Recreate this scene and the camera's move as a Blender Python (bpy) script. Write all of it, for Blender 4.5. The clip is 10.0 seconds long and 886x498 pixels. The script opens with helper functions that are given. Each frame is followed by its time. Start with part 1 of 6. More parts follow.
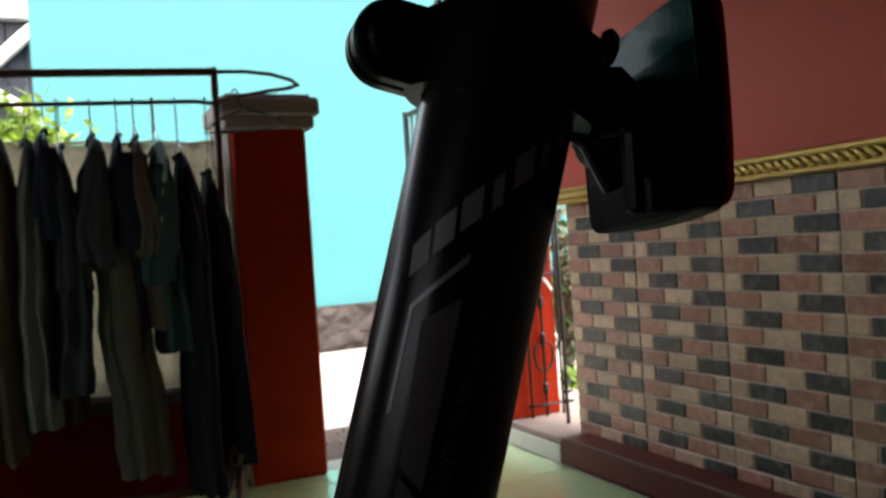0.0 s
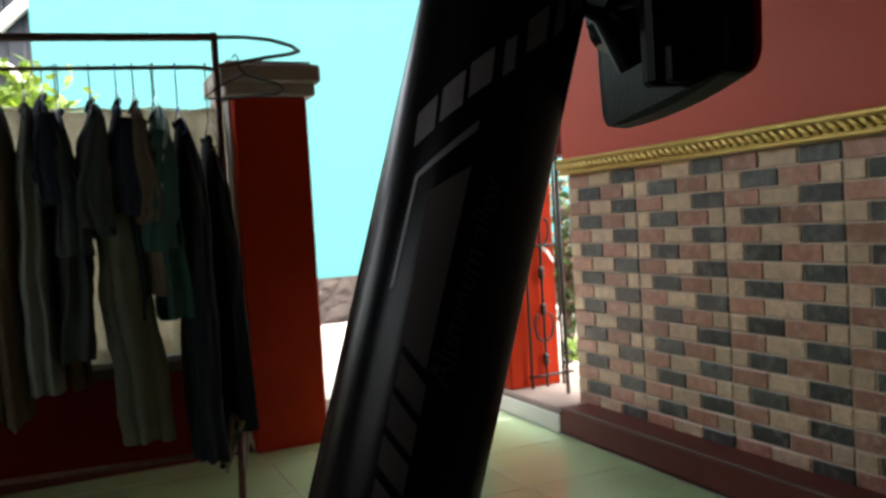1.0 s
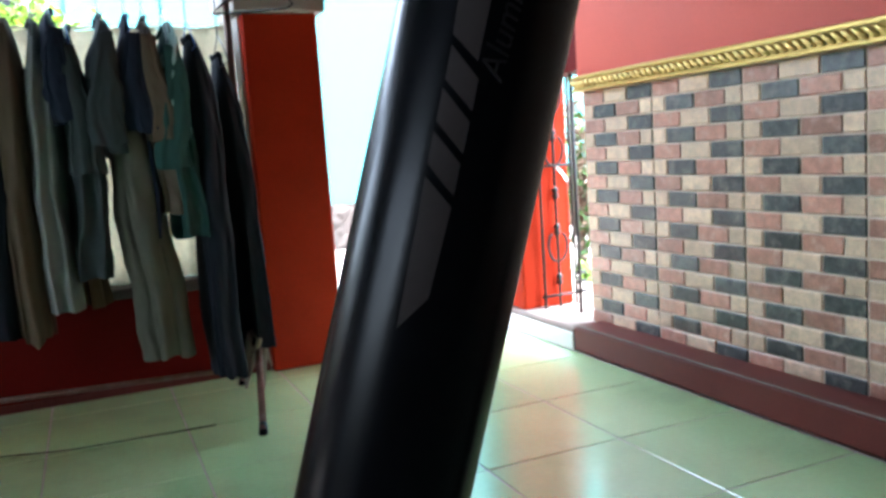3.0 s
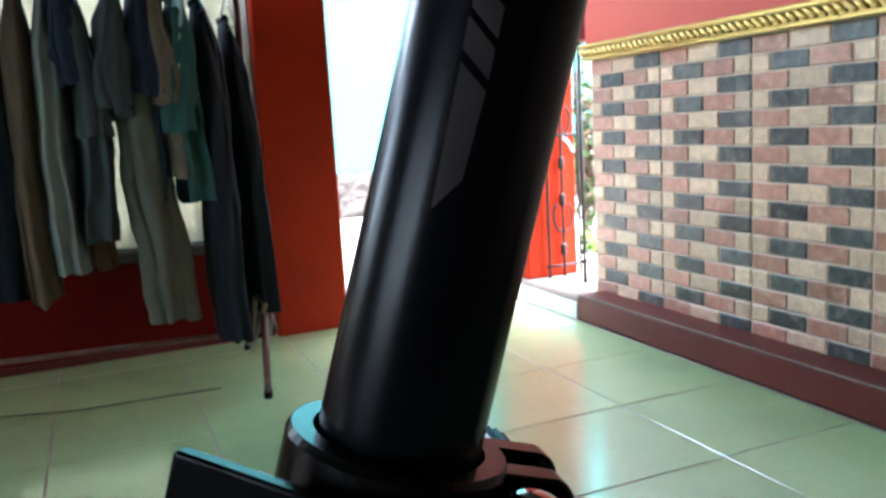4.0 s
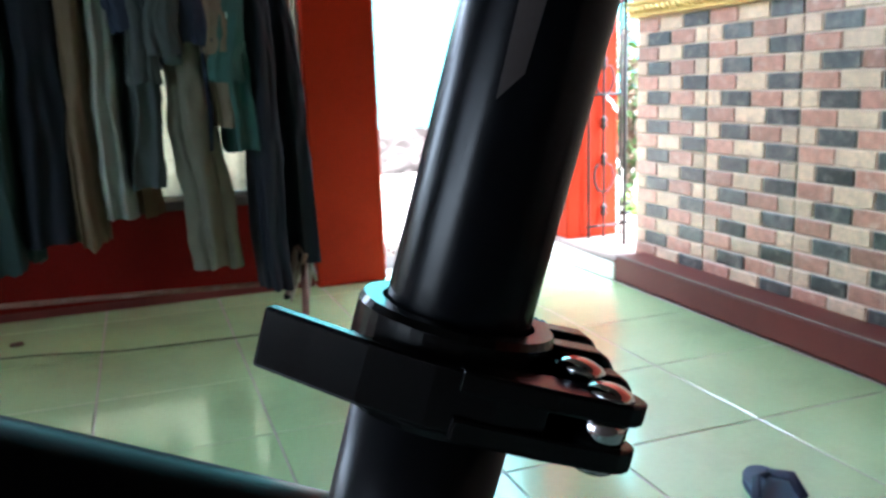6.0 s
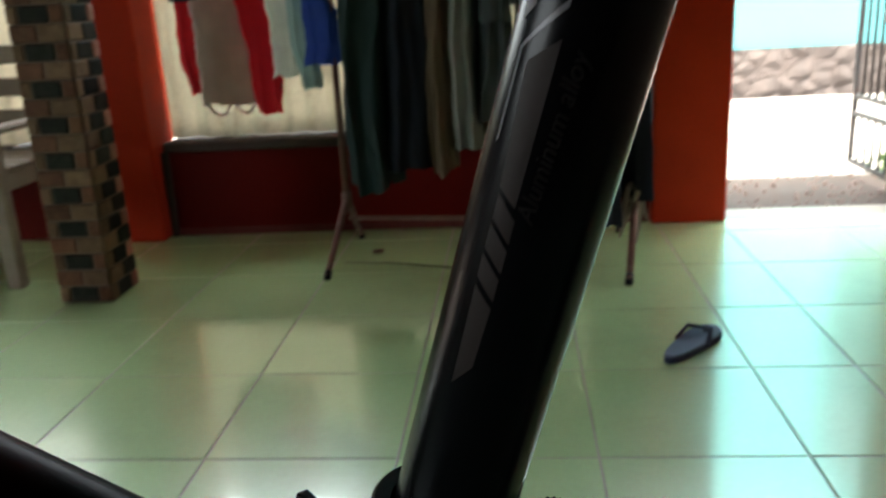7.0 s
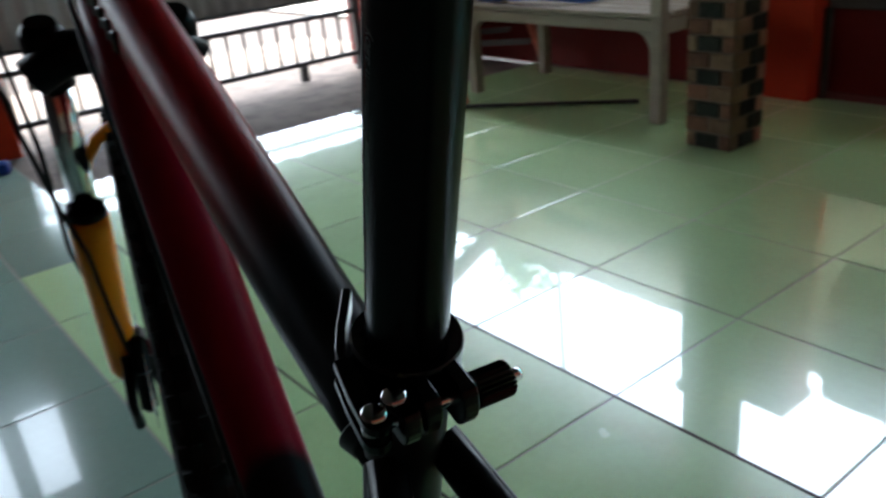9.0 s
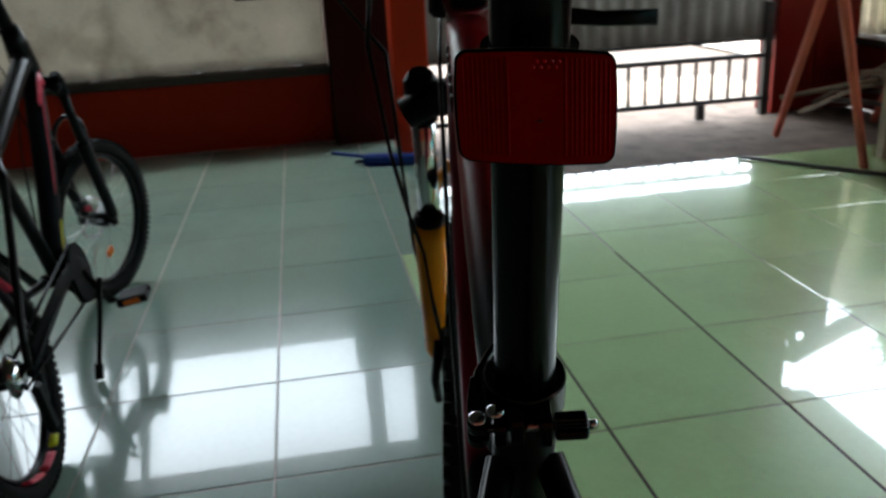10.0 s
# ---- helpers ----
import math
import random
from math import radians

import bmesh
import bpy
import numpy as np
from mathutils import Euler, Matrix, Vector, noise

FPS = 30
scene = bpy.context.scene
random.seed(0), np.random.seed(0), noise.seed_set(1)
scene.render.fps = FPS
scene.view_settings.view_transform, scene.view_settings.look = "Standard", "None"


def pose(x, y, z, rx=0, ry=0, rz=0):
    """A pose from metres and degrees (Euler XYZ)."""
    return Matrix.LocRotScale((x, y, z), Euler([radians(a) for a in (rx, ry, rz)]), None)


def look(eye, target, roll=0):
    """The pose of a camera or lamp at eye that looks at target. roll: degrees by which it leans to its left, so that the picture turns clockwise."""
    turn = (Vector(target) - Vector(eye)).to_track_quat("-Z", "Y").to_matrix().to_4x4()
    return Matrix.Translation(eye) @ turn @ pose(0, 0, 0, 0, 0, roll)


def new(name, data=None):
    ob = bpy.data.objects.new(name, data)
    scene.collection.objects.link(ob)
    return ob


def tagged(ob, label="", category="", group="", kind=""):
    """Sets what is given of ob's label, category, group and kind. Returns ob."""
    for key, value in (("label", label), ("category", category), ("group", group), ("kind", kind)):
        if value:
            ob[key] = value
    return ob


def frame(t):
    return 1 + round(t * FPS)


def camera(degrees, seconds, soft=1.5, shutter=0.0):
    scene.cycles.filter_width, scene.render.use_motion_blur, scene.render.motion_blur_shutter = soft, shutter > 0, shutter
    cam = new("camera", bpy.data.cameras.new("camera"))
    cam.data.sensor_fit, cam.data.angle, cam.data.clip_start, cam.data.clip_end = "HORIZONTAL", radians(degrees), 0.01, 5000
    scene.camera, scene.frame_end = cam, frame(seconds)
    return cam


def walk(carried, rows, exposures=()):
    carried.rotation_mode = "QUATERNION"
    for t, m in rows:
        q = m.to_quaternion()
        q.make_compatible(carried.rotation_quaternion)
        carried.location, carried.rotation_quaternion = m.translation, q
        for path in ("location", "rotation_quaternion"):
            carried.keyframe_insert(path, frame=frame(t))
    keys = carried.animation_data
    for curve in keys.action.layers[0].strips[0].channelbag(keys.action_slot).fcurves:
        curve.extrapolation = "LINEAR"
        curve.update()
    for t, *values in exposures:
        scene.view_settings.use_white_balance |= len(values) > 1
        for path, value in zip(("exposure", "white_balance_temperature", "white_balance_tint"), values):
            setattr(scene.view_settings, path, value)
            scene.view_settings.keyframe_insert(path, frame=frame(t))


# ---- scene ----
cam = camera(56.95, 10.0, soft=2.0, shutter=0.3)
cam.data.dof.use_dof = True
cam.data.dof.focus_distance, cam.data.dof.aperture_fstop = 0.24, 36.0
PATH = [
    (0, look((0.9940, -1.0035, 0.8656), (1.8270, 0.8147, 0.8566), -3.87)),
    (0.5, look((0.9952, -1.0015, 0.8560), (1.8367, 0.8122, 0.8063), -3.69)),
    (1, look((0.9954, -0.9951, 0.8469), (1.8220, 0.8248, 0.7760), -3.51)),
    (1.5, look((0.9938, -0.9877, 0.8374), (1.8145, 0.8324, 0.7217), -3.33)),
    (2, look((0.9904, -0.9935, 0.8245), (1.8026, 0.8263, 0.6554), -3.66)),
    (2.5, look((0.9908, -0.9863, 0.8157), (1.7853, 0.8375, 0.6092), -4.08)),
    (4, look((0.9815, -0.9898, 0.7943), (1.7503, 0.8307, 0.4868), -3.31)),
    (4.5, look((0.9766, -0.9967, 0.7885), (1.7466, 0.8176, 0.4491), -2.93)),
    (5, look((0.9669, -1.0046, 0.7823), (1.7373, 0.8022, 0.4058), -2.59)),
    (5.2, look((0.9636, -1.0047, 0.7815), (1.7518, 0.7934, 0.3998), -2.42)),
    (6.3, look((0.9776, -1.0093, 0.7867), (1.4720, 0.8871, 0.3877), -1.77)),
    (6.5, look((0.9951, -1.0234, 0.7987), (1.2824, 0.9176, 0.4116), -1.75)),
    (7, look((1.0487, -1.0356, 0.8634), (0.8706, 0.8734, 0.2942), -3.15)),
    (7.5, look((1.1060, -1.0591, 0.8990), (0.5669, 0.6922, 0.0974), -4.33)),
    (7.8, look((1.1297, -1.0562, 0.9003), (0.4021, 0.6412, 0.1325), -4.37)),
    (8, look((1.1578, -1.0579, 0.9115), (0.3060, 0.5795, 0.1412), -5.34)),
    (8.5, look((1.2209, -1.0258, 0.9001), (0.0357, 0.3889, 0.1293), -5.10)),
    (9, look((1.2568, -0.9962, 0.8845), (-0.2194, 0.0976, 0.0943), -5.89)),
    (9.5, look((1.3457, -0.9797, 0.9193), (-0.3997, -0.3516, 0.1714), -4.10)),
    (10, look((1.3976, -0.9456, 0.9410), (-0.4637, -0.6542, 0.2695), -3.33)),
]
EXPOSURES = [(0.0, 3.25, 6900, 11), (1.0, 3.5, 7000, 9), (1.6, 3.75, 6900, 9), (2.5, 4.85, 5750, 6), (4.0, 5.25, 5650, 5), (5.2, 5.4, 5650, 5), (6.5, 5.6, 5600, 6),
             (7.0, 4.65, 6850, 5), (7.5, 4.7, 6450, 3), (8.5, 4.6, 6050, 2), (9.0, 4.3, 6050, 2), (9.5, 4.15, 6050, 2), (10.0, 4.2, 6500, 1)]
walk(cam, PATH, EXPOSURES)

# ---- light ----
world = bpy.data.worlds.new("sky")
scene.world = world
world.use_nodes = True
wn = world.node_tree.nodes
sky = wn.new("ShaderNodeTexSky")
sky.sky_type = "NISHITA"
sky.sun_disc = False
sky.sun_elevation = radians(79)
sky.sun_rotation = radians(180)
sky.dust_density = 7.0
wn["Background"].inputs["Strength"].default_value = 0.15
haze = wn.new("ShaderNodeHueSaturation")
haze.inputs["Saturation"].default_value = 0.5
world.node_tree.links.new(sky.outputs[0], haze.inputs["Color"])
world.node_tree.links.new(haze.outputs[0], wn["Background"].inputs["Color"])
sun_data = bpy.data.lights.new("sun", "SUN")
sun_data.energy, sun_data.angle, sun_data.color = 0.5, radians(15), (1.0, 0.95, 0.88)
sun = new("sun", sun_data)
sun.matrix_world = look((0, -2.33, 12.0), (0, 0, 0))


# ---- mesh helpers ----
class Geo:
    """Vertices and faces gathered for one mesh."""

    def __init__(self):
        self.v, self.f, self.s = [], [], []

    def add(self, verts, faces, smooth=False):
        n = len(self.v)
        self.v += [tuple(p) for p in verts]
        self.f += [tuple(n + i for i in f) for f in faces]
        self.s += [smooth] * len(faces)
        return self

    def box(self, a, b, c=0.0, m=None):
        """A box from corner a to corner b with edges cut by c."""
        lo = [min(p, q) for p, q in zip(a, b)]
        hi = [max(p, q) for p, q in zip(a, b)]
        if c <= 0:
            v = [(x, y, z) for x in (lo[0], hi[0]) for y in (lo[1], hi[1]) for z in (lo[2], hi[2])]
            f = [(0, 1, 3, 2), (4, 6, 7, 5), (0, 4, 5, 1), (2, 3, 7, 6), (0, 2, 6, 4), (1, 5, 7, 3)]
        else:
            c = min([c] + [(h - l) * 0.45 for l, h in zip(lo, hi)])
            v, idx = [], {}
            for sx in (0, 1):
                for sy in (0, 1):
                    for sz in (0, 1):
                        k = (sx, sy, sz)
                        corner = [(lo, hi)[s][i] for i, s in enumerate(k)]
                        inner = [corner[i] + (c if k[i] == 0 else -c) for i in range(3)]
                        for ax in range(3):
                            p = list(inner)
                            p[ax] = corner[ax]
                            idx[k, ax] = len(v)
                            v.append(p)
            f = []
            for ax in range(3):
                o1, o2 = [i for i in range(3) if i != ax]
                for sgn in (0, 1):
                    quad = []
                    for d1, d2 in ((0, 0), (1, 0), (1, 1), (0, 1)):
                        k = [0, 0, 0]
                        k[ax], k[o1], k[o2] = sgn, d1, d2
                        quad.append(idx[tuple(k), ax])
                    flip = (sgn == 1) == (ax == 1)
                    f.append(tuple(reversed(quad)) if flip else tuple(quad))
                for d1 in (0, 1):
                    for d2 in (0, 1):
                        k0, k1 = [0, 0, 0], [0, 0, 0]
                        k0[ax], k1[ax] = 0, 1
                        k0[o1] = k1[o1] = d1
                        k0[o2] = k1[o2] = d2
                        f.append((idx[tuple(k0), o1], idx[tuple(k1), o1], idx[tuple(k1), o2], idx[tuple(k0), o2]))
            for sx in (0, 1):
                for sy in (0, 1):
                    for sz in (0, 1):
                        f.append(tuple(idx[(sx, sy, sz), ax] for ax in range(3)))
        if m is not None:
            v = [m @ Vector(p) for p in v]
        return self.add(v, f)

    def tube(self, path, radius, seg=12, flat=1.0, caps=True, smooth=True, side=None):
        """A tube along a path; radius is one number or one a point; flat squeezes it along its second axis."""
        pts = [Vector(p) for p in path]
        rad = radius if isinstance(radius, (list, tuple)) else [radius] * len(pts)
        fl = flat if isinstance(flat, (list, tuple)) else [flat] * len(pts)
        v, f = [], []
        ref = Vector(side) if side is not None else None
        last = None
        for i, p in enumerate(pts):
            d = (pts[min(i + 1, len(pts) - 1)] - pts[max(i - 1, 0)]).normalized()
            if ref is not None:
                a = ref - d * ref.dot(d)
            elif last is None:
                a = d.orthogonal()
            else:
                a = last - d * last.dot(d)
            a = a.normalized()
            last = a
            b = d.cross(a)
            for k in range(seg):
                w = 2 * math.pi * k / seg
                v.append(p + a * (math.cos(w) * rad[i]) + b * (math.sin(w) * rad[i] * fl[i]))
        for i in range(len(pts) - 1):
            for k in range(seg):
                k2 = (k + 1) % seg
                f.append((i * seg + k, i * seg + k2, (i + 1) * seg + k2, (i + 1) * seg + k))
        self.add(v, f, smooth)
        if caps:
            n = len(self.v) - len(v)
            self.f += [tuple(n + k for k in reversed(range(seg))), tuple(n + (len(pts) - 1) * seg + k for k in range(seg))]
            self.s += [False, False]
        return self

    def ring(self, center, axis, big, small, seg=40, sub=10, flat=1.0):
        """A torus."""
        c, ax = Vector(center), Vector(axis).normalized()
        a = ax.orthogonal().normalized()
        b = ax.cross(a)
        v, f = [], []
        for i in range(seg):
            w = 2 * math.pi * i / seg
            d = a * math.cos(w) + b * math.sin(w)
            for k in range(sub):
                q = 2 * math.pi * k / sub
                v.append(c + d * (big + small * math.cos(q)) + ax * (small * flat * math.sin(q)))
        for i in range(seg):
            for k in range(sub):
                i2, k2 = (i + 1) % seg, (k + 1) % sub
                f.append((i * sub + k, i2 * sub + k, i2 * sub + k2, i * sub + k2))
        return self.add(v, f, True)

    def grid(self, fn, nu, nv, smooth=True, thick=None):
        """A sheet fn(u, v), u and v from 0 to 1."""
        v = [fn(i / nu, j / nv) for i in range(nu + 1) for j in range(nv + 1)]
        f = [(i * (nv + 1) + j, (i + 1) * (nv + 1) + j, (i + 1) * (nv + 1) + j + 1, i * (nv + 1) + j + 1) for i in range(nu) for j in range(nv)]
        return self.add(v, f, smooth)

    def mesh(self, name):
        me = bpy.data.meshes.new(name)
        me.from_pydata([tuple(p) for p in self.v], [], self.f)
        me.polygons.foreach_set("use_smooth", self.s)
        bm = bmesh.new()
        bm.from_mesh(me)
        bmesh.ops.recalc_face_normals(bm, faces=bm.faces)
        bm.to_mesh(me)
        bm.free()
        return me


def part(name, geo, material, parent=None, label=""):
    ob = new(name, geo.mesh(name) if isinstance(geo, Geo) else geo)
    if material is not None and not ob.data.materials:
        ob.data.materials.append(material)
    if parent is not None:
        ob.parent = parent
    return tagged(ob, label)


def thing(name, label, category, at=None, group="", kind=""):
    ob = new(name)
    ob.empty_display_size = 0.05
    if at is not None:
        ob.matrix_world = at
    return tagged(ob, label, category, group, kind)


def setting(name, geo, material, label, category="structure"):
    ob = part(name, geo, material)
    return tagged(ob, label, category, kind="structure")


# ---- materials ----
def material(name, color, rough=0.6, metal=0.0, vary=0.15, scale=8.0, fine=120.0, bump=0.1, dirt=None, dirt_amount=0.0, random_tint=0.0,
             coat=0.0, spec=0.5, translucent=0.0, stretch=(1, 1, 1), rough_vary=0.15, dirt_scale=2.5, ior=1.5):
    m = bpy.data.materials.new(name)
    m.use_nodes = True
    t = m.node_tree
    n, link = t.nodes, t.links.new
    b = n["Principled BSDF"]
    tc = n.new("ShaderNodeTexCoord")
    mp = n.new("ShaderNodeMapping")
    mp.inputs["Scale"].default_value = stretch
    coords = tc.outputs["Object"]
    if random_tint:
        place = n.new("ShaderNodeObjectInfo")
        shift = n.new("ShaderNodeVectorMath")
        shift.operation = "ADD"
        link(coords, shift.inputs[0])
        link(place.outputs["Location"], shift.inputs[1])
        coords = shift.outputs[0]
    link(coords, mp.inputs["Vector"])
    n1 = n.new("ShaderNodeTexNoise")
    n1.inputs["Scale"].default_value, n1.inputs["Detail"].default_value = scale, 5
    n2 = n.new("ShaderNodeTexNoise")
    n2.inputs["Scale"].default_value, n2.inputs["Detail"].default_value = fine, 3
    for k in (n1, n2):
        link(mp.outputs[0], k.inputs["Vector"])
    mixn = n.new("ShaderNodeMath")
    mixn.operation = "MULTIPLY_ADD"
    mixn.inputs[1].default_value = 0.4
    link(n2.outputs["Fac"], mixn.inputs[0])
    sc = n.new("ShaderNodeMath")
    sc.operation = "MULTIPLY"
    sc.inputs[1].default_value = 0.6
    link(n1.outputs["Fac"], sc.inputs[0])
    link(sc.outputs[0], mixn.inputs[2])
    ramp = n.new("ShaderNodeMapRange")
    ramp.inputs["From Min"].default_value, ramp.inputs["From Max"].default_value = 0.3, 0.7
    ramp.inputs["To Min"].default_value, ramp.inputs["To Max"].default_value = 1 - vary, 1 + vary
    link(mixn.outputs[0], ramp.inputs["Value"])
    fac = ramp.outputs[0]
    if random_tint:
        oi = n.new("ShaderNodeObjectInfo")
        rr = n.new("ShaderNodeMapRange")
        rr.inputs["To Min"].default_value, rr.inputs["To Max"].default_value = 1 - random_tint, 1 + random_tint
        link(oi.outputs["Random"], rr.inputs["Value"])
        mu = n.new("ShaderNodeMath")
        mu.operation = "MULTIPLY"
        link(fac, mu.inputs[0])
        link(rr.outputs[0], mu.inputs[1])
        fac = mu.outputs[0]
    col = n.new("ShaderNodeVectorMath")
    col.operation = "SCALE"
    col.inputs[0].default_value = color[:3]
    link(fac, col.inputs["Scale"])
    out = col.outputs[0]
    if dirt is not None:
        n3 = n.new("ShaderNodeTexNoise")
        n3.inputs["Scale"].default_value, n3.inputs["Detail"].default_value, n3.inputs["Roughness"].default_value = dirt_scale, 8, 0.65
        link(coords, n3.inputs["Vector"])
        dr = n.new("ShaderNodeMapRange")
        dr.inputs["From Min"].default_value, dr.inputs["From Max"].default_value = 0.52, 0.72
        dr.inputs["To Max"].default_value = dirt_amount
        link(n3.outputs["Fac"], dr.inputs["Value"])
        mx = n.new("ShaderNodeMix")
        mx.data_type = "RGBA"
        link(dr.outputs[0], mx.inputs["Factor"])
        link(out, mx.inputs["A"])
        mx.inputs["B"].default_value = (*dirt, 1)
        out = mx.outputs["Result"]
    link(out, b.inputs["Base Color"])
    rv = n.new("ShaderNodeMapRange")
    rv.inputs["To Min"].default_value, rv.inputs["To Max"].default_value = max(0.02, rough - rough_vary * rough), min(1, rough + rough_vary * rough)
    link(n1.outputs["Fac"], rv.inputs["Value"])
    link(rv.outputs[0], b.inputs["Roughness"])
    b.inputs["Metallic"].default_value = metal
    b.inputs["Specular IOR Level"].default_value = spec
    b.inputs["Coat Weight"].default_value = coat
    b.inputs["Coat Roughness"].default_value = 0.03
    b.inputs["Coat IOR"].default_value = 2.2
    b.inputs["IOR"].default_value = ior
    if bump:
        bp = n.new("ShaderNodeBump")
        bp.inputs["Strength"].default_value, bp.inputs["Distance"].default_value = bump, 0.002
        link(mixn.outputs[0], bp.inputs["Height"])
        link(bp.outputs[0], b.inputs["Normal"])
    if translucent:
        tr = n.new("ShaderNodeBsdfTranslucent")
        link(out, tr.inputs["Color"])
        ms = n.new("ShaderNodeMixShader")
        ms.inputs[0].default_value = translucent
        link(b.outputs[0], ms.inputs[1])
        link(tr.outputs[0], ms.inputs[2])
        link(ms.outputs[0], n["Material Output"].inputs["Surface"])
    return m


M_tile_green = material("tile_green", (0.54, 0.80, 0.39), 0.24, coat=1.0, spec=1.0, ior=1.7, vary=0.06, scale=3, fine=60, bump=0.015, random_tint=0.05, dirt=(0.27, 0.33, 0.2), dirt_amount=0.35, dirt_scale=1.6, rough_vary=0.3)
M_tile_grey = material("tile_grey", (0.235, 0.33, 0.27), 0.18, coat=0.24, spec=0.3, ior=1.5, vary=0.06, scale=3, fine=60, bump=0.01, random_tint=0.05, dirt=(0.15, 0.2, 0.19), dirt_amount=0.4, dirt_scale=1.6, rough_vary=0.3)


def dull_glaze(m, centre, near, far, rough):
    """Raises the coat roughness round a doorway, which dulls the glaze."""
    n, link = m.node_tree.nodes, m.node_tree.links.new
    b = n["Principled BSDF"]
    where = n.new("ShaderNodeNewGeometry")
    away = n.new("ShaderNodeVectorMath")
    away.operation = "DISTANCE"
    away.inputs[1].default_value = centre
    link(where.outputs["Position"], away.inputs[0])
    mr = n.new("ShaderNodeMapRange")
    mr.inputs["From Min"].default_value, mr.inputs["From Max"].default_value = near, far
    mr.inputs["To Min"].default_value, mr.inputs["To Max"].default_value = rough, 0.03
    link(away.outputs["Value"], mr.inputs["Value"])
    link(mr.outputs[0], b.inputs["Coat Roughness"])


dull_glaze(M_tile_green, (2.35, 1.7, 0.0), 0.7, 2.1, 0.24)
M_grout = material("grout", (0.30, 0.26, 0.22), 0.4, vary=0.3, scale=6, fine=200, bump=0.3, dirt=(0.16, 0.12, 0.09), dirt_amount=0.75, dirt_scale=1.3)
# Red of the dim walls, darkened so their shade is in the base colour.
M_red_dim = material("red_paint_dim", (0.12, 0.0042, 0.0021), 0.5, spec=0.12, vary=0.10, scale=4, fine=90, bump=0.15, dirt=(0.09, 0.0035, 0.002), dirt_amount=0.35)
# More orange, and brighter: the stronger light on these faces is in the colour.
M_orange_red_lit = material("orange_red_paint_lit", (0.37, 0.028, 0.009), 0.5, spec=0.06, vary=0.10, scale=4, fine=90, bump=0.15, dirt=(0.20, 0.015, 0.008), dirt_amount=0.4)
M_salmon = material("salmon_paint", (0.60, 0.10, 0.062), 0.5, spec=0.2, vary=0.06, scale=3, fine=120, bump=0.15, dirt=(0.5, 0.09, 0.05), dirt_amount=0.3)
M_maroon = material("maroon_paint", (0.13, 0.028, 0.022), 0.45, spec=0.2, vary=0.15, scale=6, fine=150, bump=0.2, dirt=(0.04, 0.012, 0.012), dirt_amount=0.4)
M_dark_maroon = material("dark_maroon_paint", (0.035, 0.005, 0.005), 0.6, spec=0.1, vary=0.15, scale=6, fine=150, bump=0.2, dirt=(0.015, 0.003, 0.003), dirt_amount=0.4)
M_cement = material("cement", (0.34, 0.31, 0.28), 0.9, vary=0.2, scale=9, fine=160, bump=0.5, dirt=(0.15, 0.14, 0.12), dirt_amount=0.6)
M_ledge = material("dark_ledge", (0.045, 0.03, 0.025), 0.7, vary=0.3, scale=9, fine=160, bump=0.4)
M_mortar = material("mortar", (0.72, 0.585, 0.46), 0.8, vary=0.15, scale=20, fine=200, bump=0.3)
M_gold = material("gold_paint", (0.60, 0.42, 0.12), 0.34, metal=0.6, vary=0.2, scale=30, fine=300, bump=0.2, dirt=(0.2, 0.13, 0.03), dirt_amount=0.5, dirt_scale=30)
BRICKS = [material("brick_rose", (0.47, 0.235, 0.165), 0.30, vary=0.32, scale=34, fine=150, bump=1.0, random_tint=0.28, dirt=(0.64, 0.46, 0.35), dirt_amount=0.75, dirt_scale=24),
          material("brick_sand", (0.67, 0.485, 0.325), 0.32, vary=0.26, scale=34, fine=150, bump=1.0, random_tint=0.2, dirt=(0.52, 0.34, 0.24), dirt_amount=0.8, dirt_scale=20),
          material("brick_slate", (0.075, 0.078, 0.072), 0.32, vary=0.6, scale=34, fine=150, bump=1.0, random_tint=0.45, dirt=(0.27, 0.24, 0.205), dirt_amount=0.9, dirt_scale=18)]
# Browner, darkened brick tones: the backlit pillar's shade is put into the colour.
PILLAR_SHADED = [material("pillar_brown", (0.125, 0.060, 0.034), 0.55, spec=0.12, vary=0.3, scale=30, fine=160, bump=0.9, random_tint=0.3, dirt=(0.19, 0.105, 0.06), dirt_amount=0.6, dirt_scale=24),
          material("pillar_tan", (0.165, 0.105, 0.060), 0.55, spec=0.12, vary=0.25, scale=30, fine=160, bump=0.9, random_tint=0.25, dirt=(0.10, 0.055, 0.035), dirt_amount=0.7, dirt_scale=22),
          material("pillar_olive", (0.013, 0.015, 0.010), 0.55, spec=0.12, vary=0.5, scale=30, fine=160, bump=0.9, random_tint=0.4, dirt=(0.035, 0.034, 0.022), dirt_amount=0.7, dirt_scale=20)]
# Brighter rose for the +x face: the light it catches is in the colour.
PILLAR_LIT_SIDE = [material("pillar_rose_lit", (0.30, 0.13, 0.085), 0.5, spec=0.2, vary=0.3, scale=30, fine=160, bump=0.9, random_tint=0.3, dirt=(0.36, 0.21, 0.14), dirt_amount=0.6, dirt_scale=24), PILLAR_SHADED[1], PILLAR_SHADED[2]]
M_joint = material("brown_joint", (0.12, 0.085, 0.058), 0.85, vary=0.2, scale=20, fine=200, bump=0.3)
M_turq = material("turquoise_paint", (0.042, 0.195, 0.205), 0.7, vary=0.06, scale=2, fine=70, bump=0.2, dirt=(0.048, 0.215, 0.225), dirt_amount=0.4, dirt_scale=0.8)
M_rubble = material("rubble_stone", (0.038, 0.028, 0.024), 0.9, vary=0.35, scale=9, fine=80, bump=0.9, random_tint=0.3)
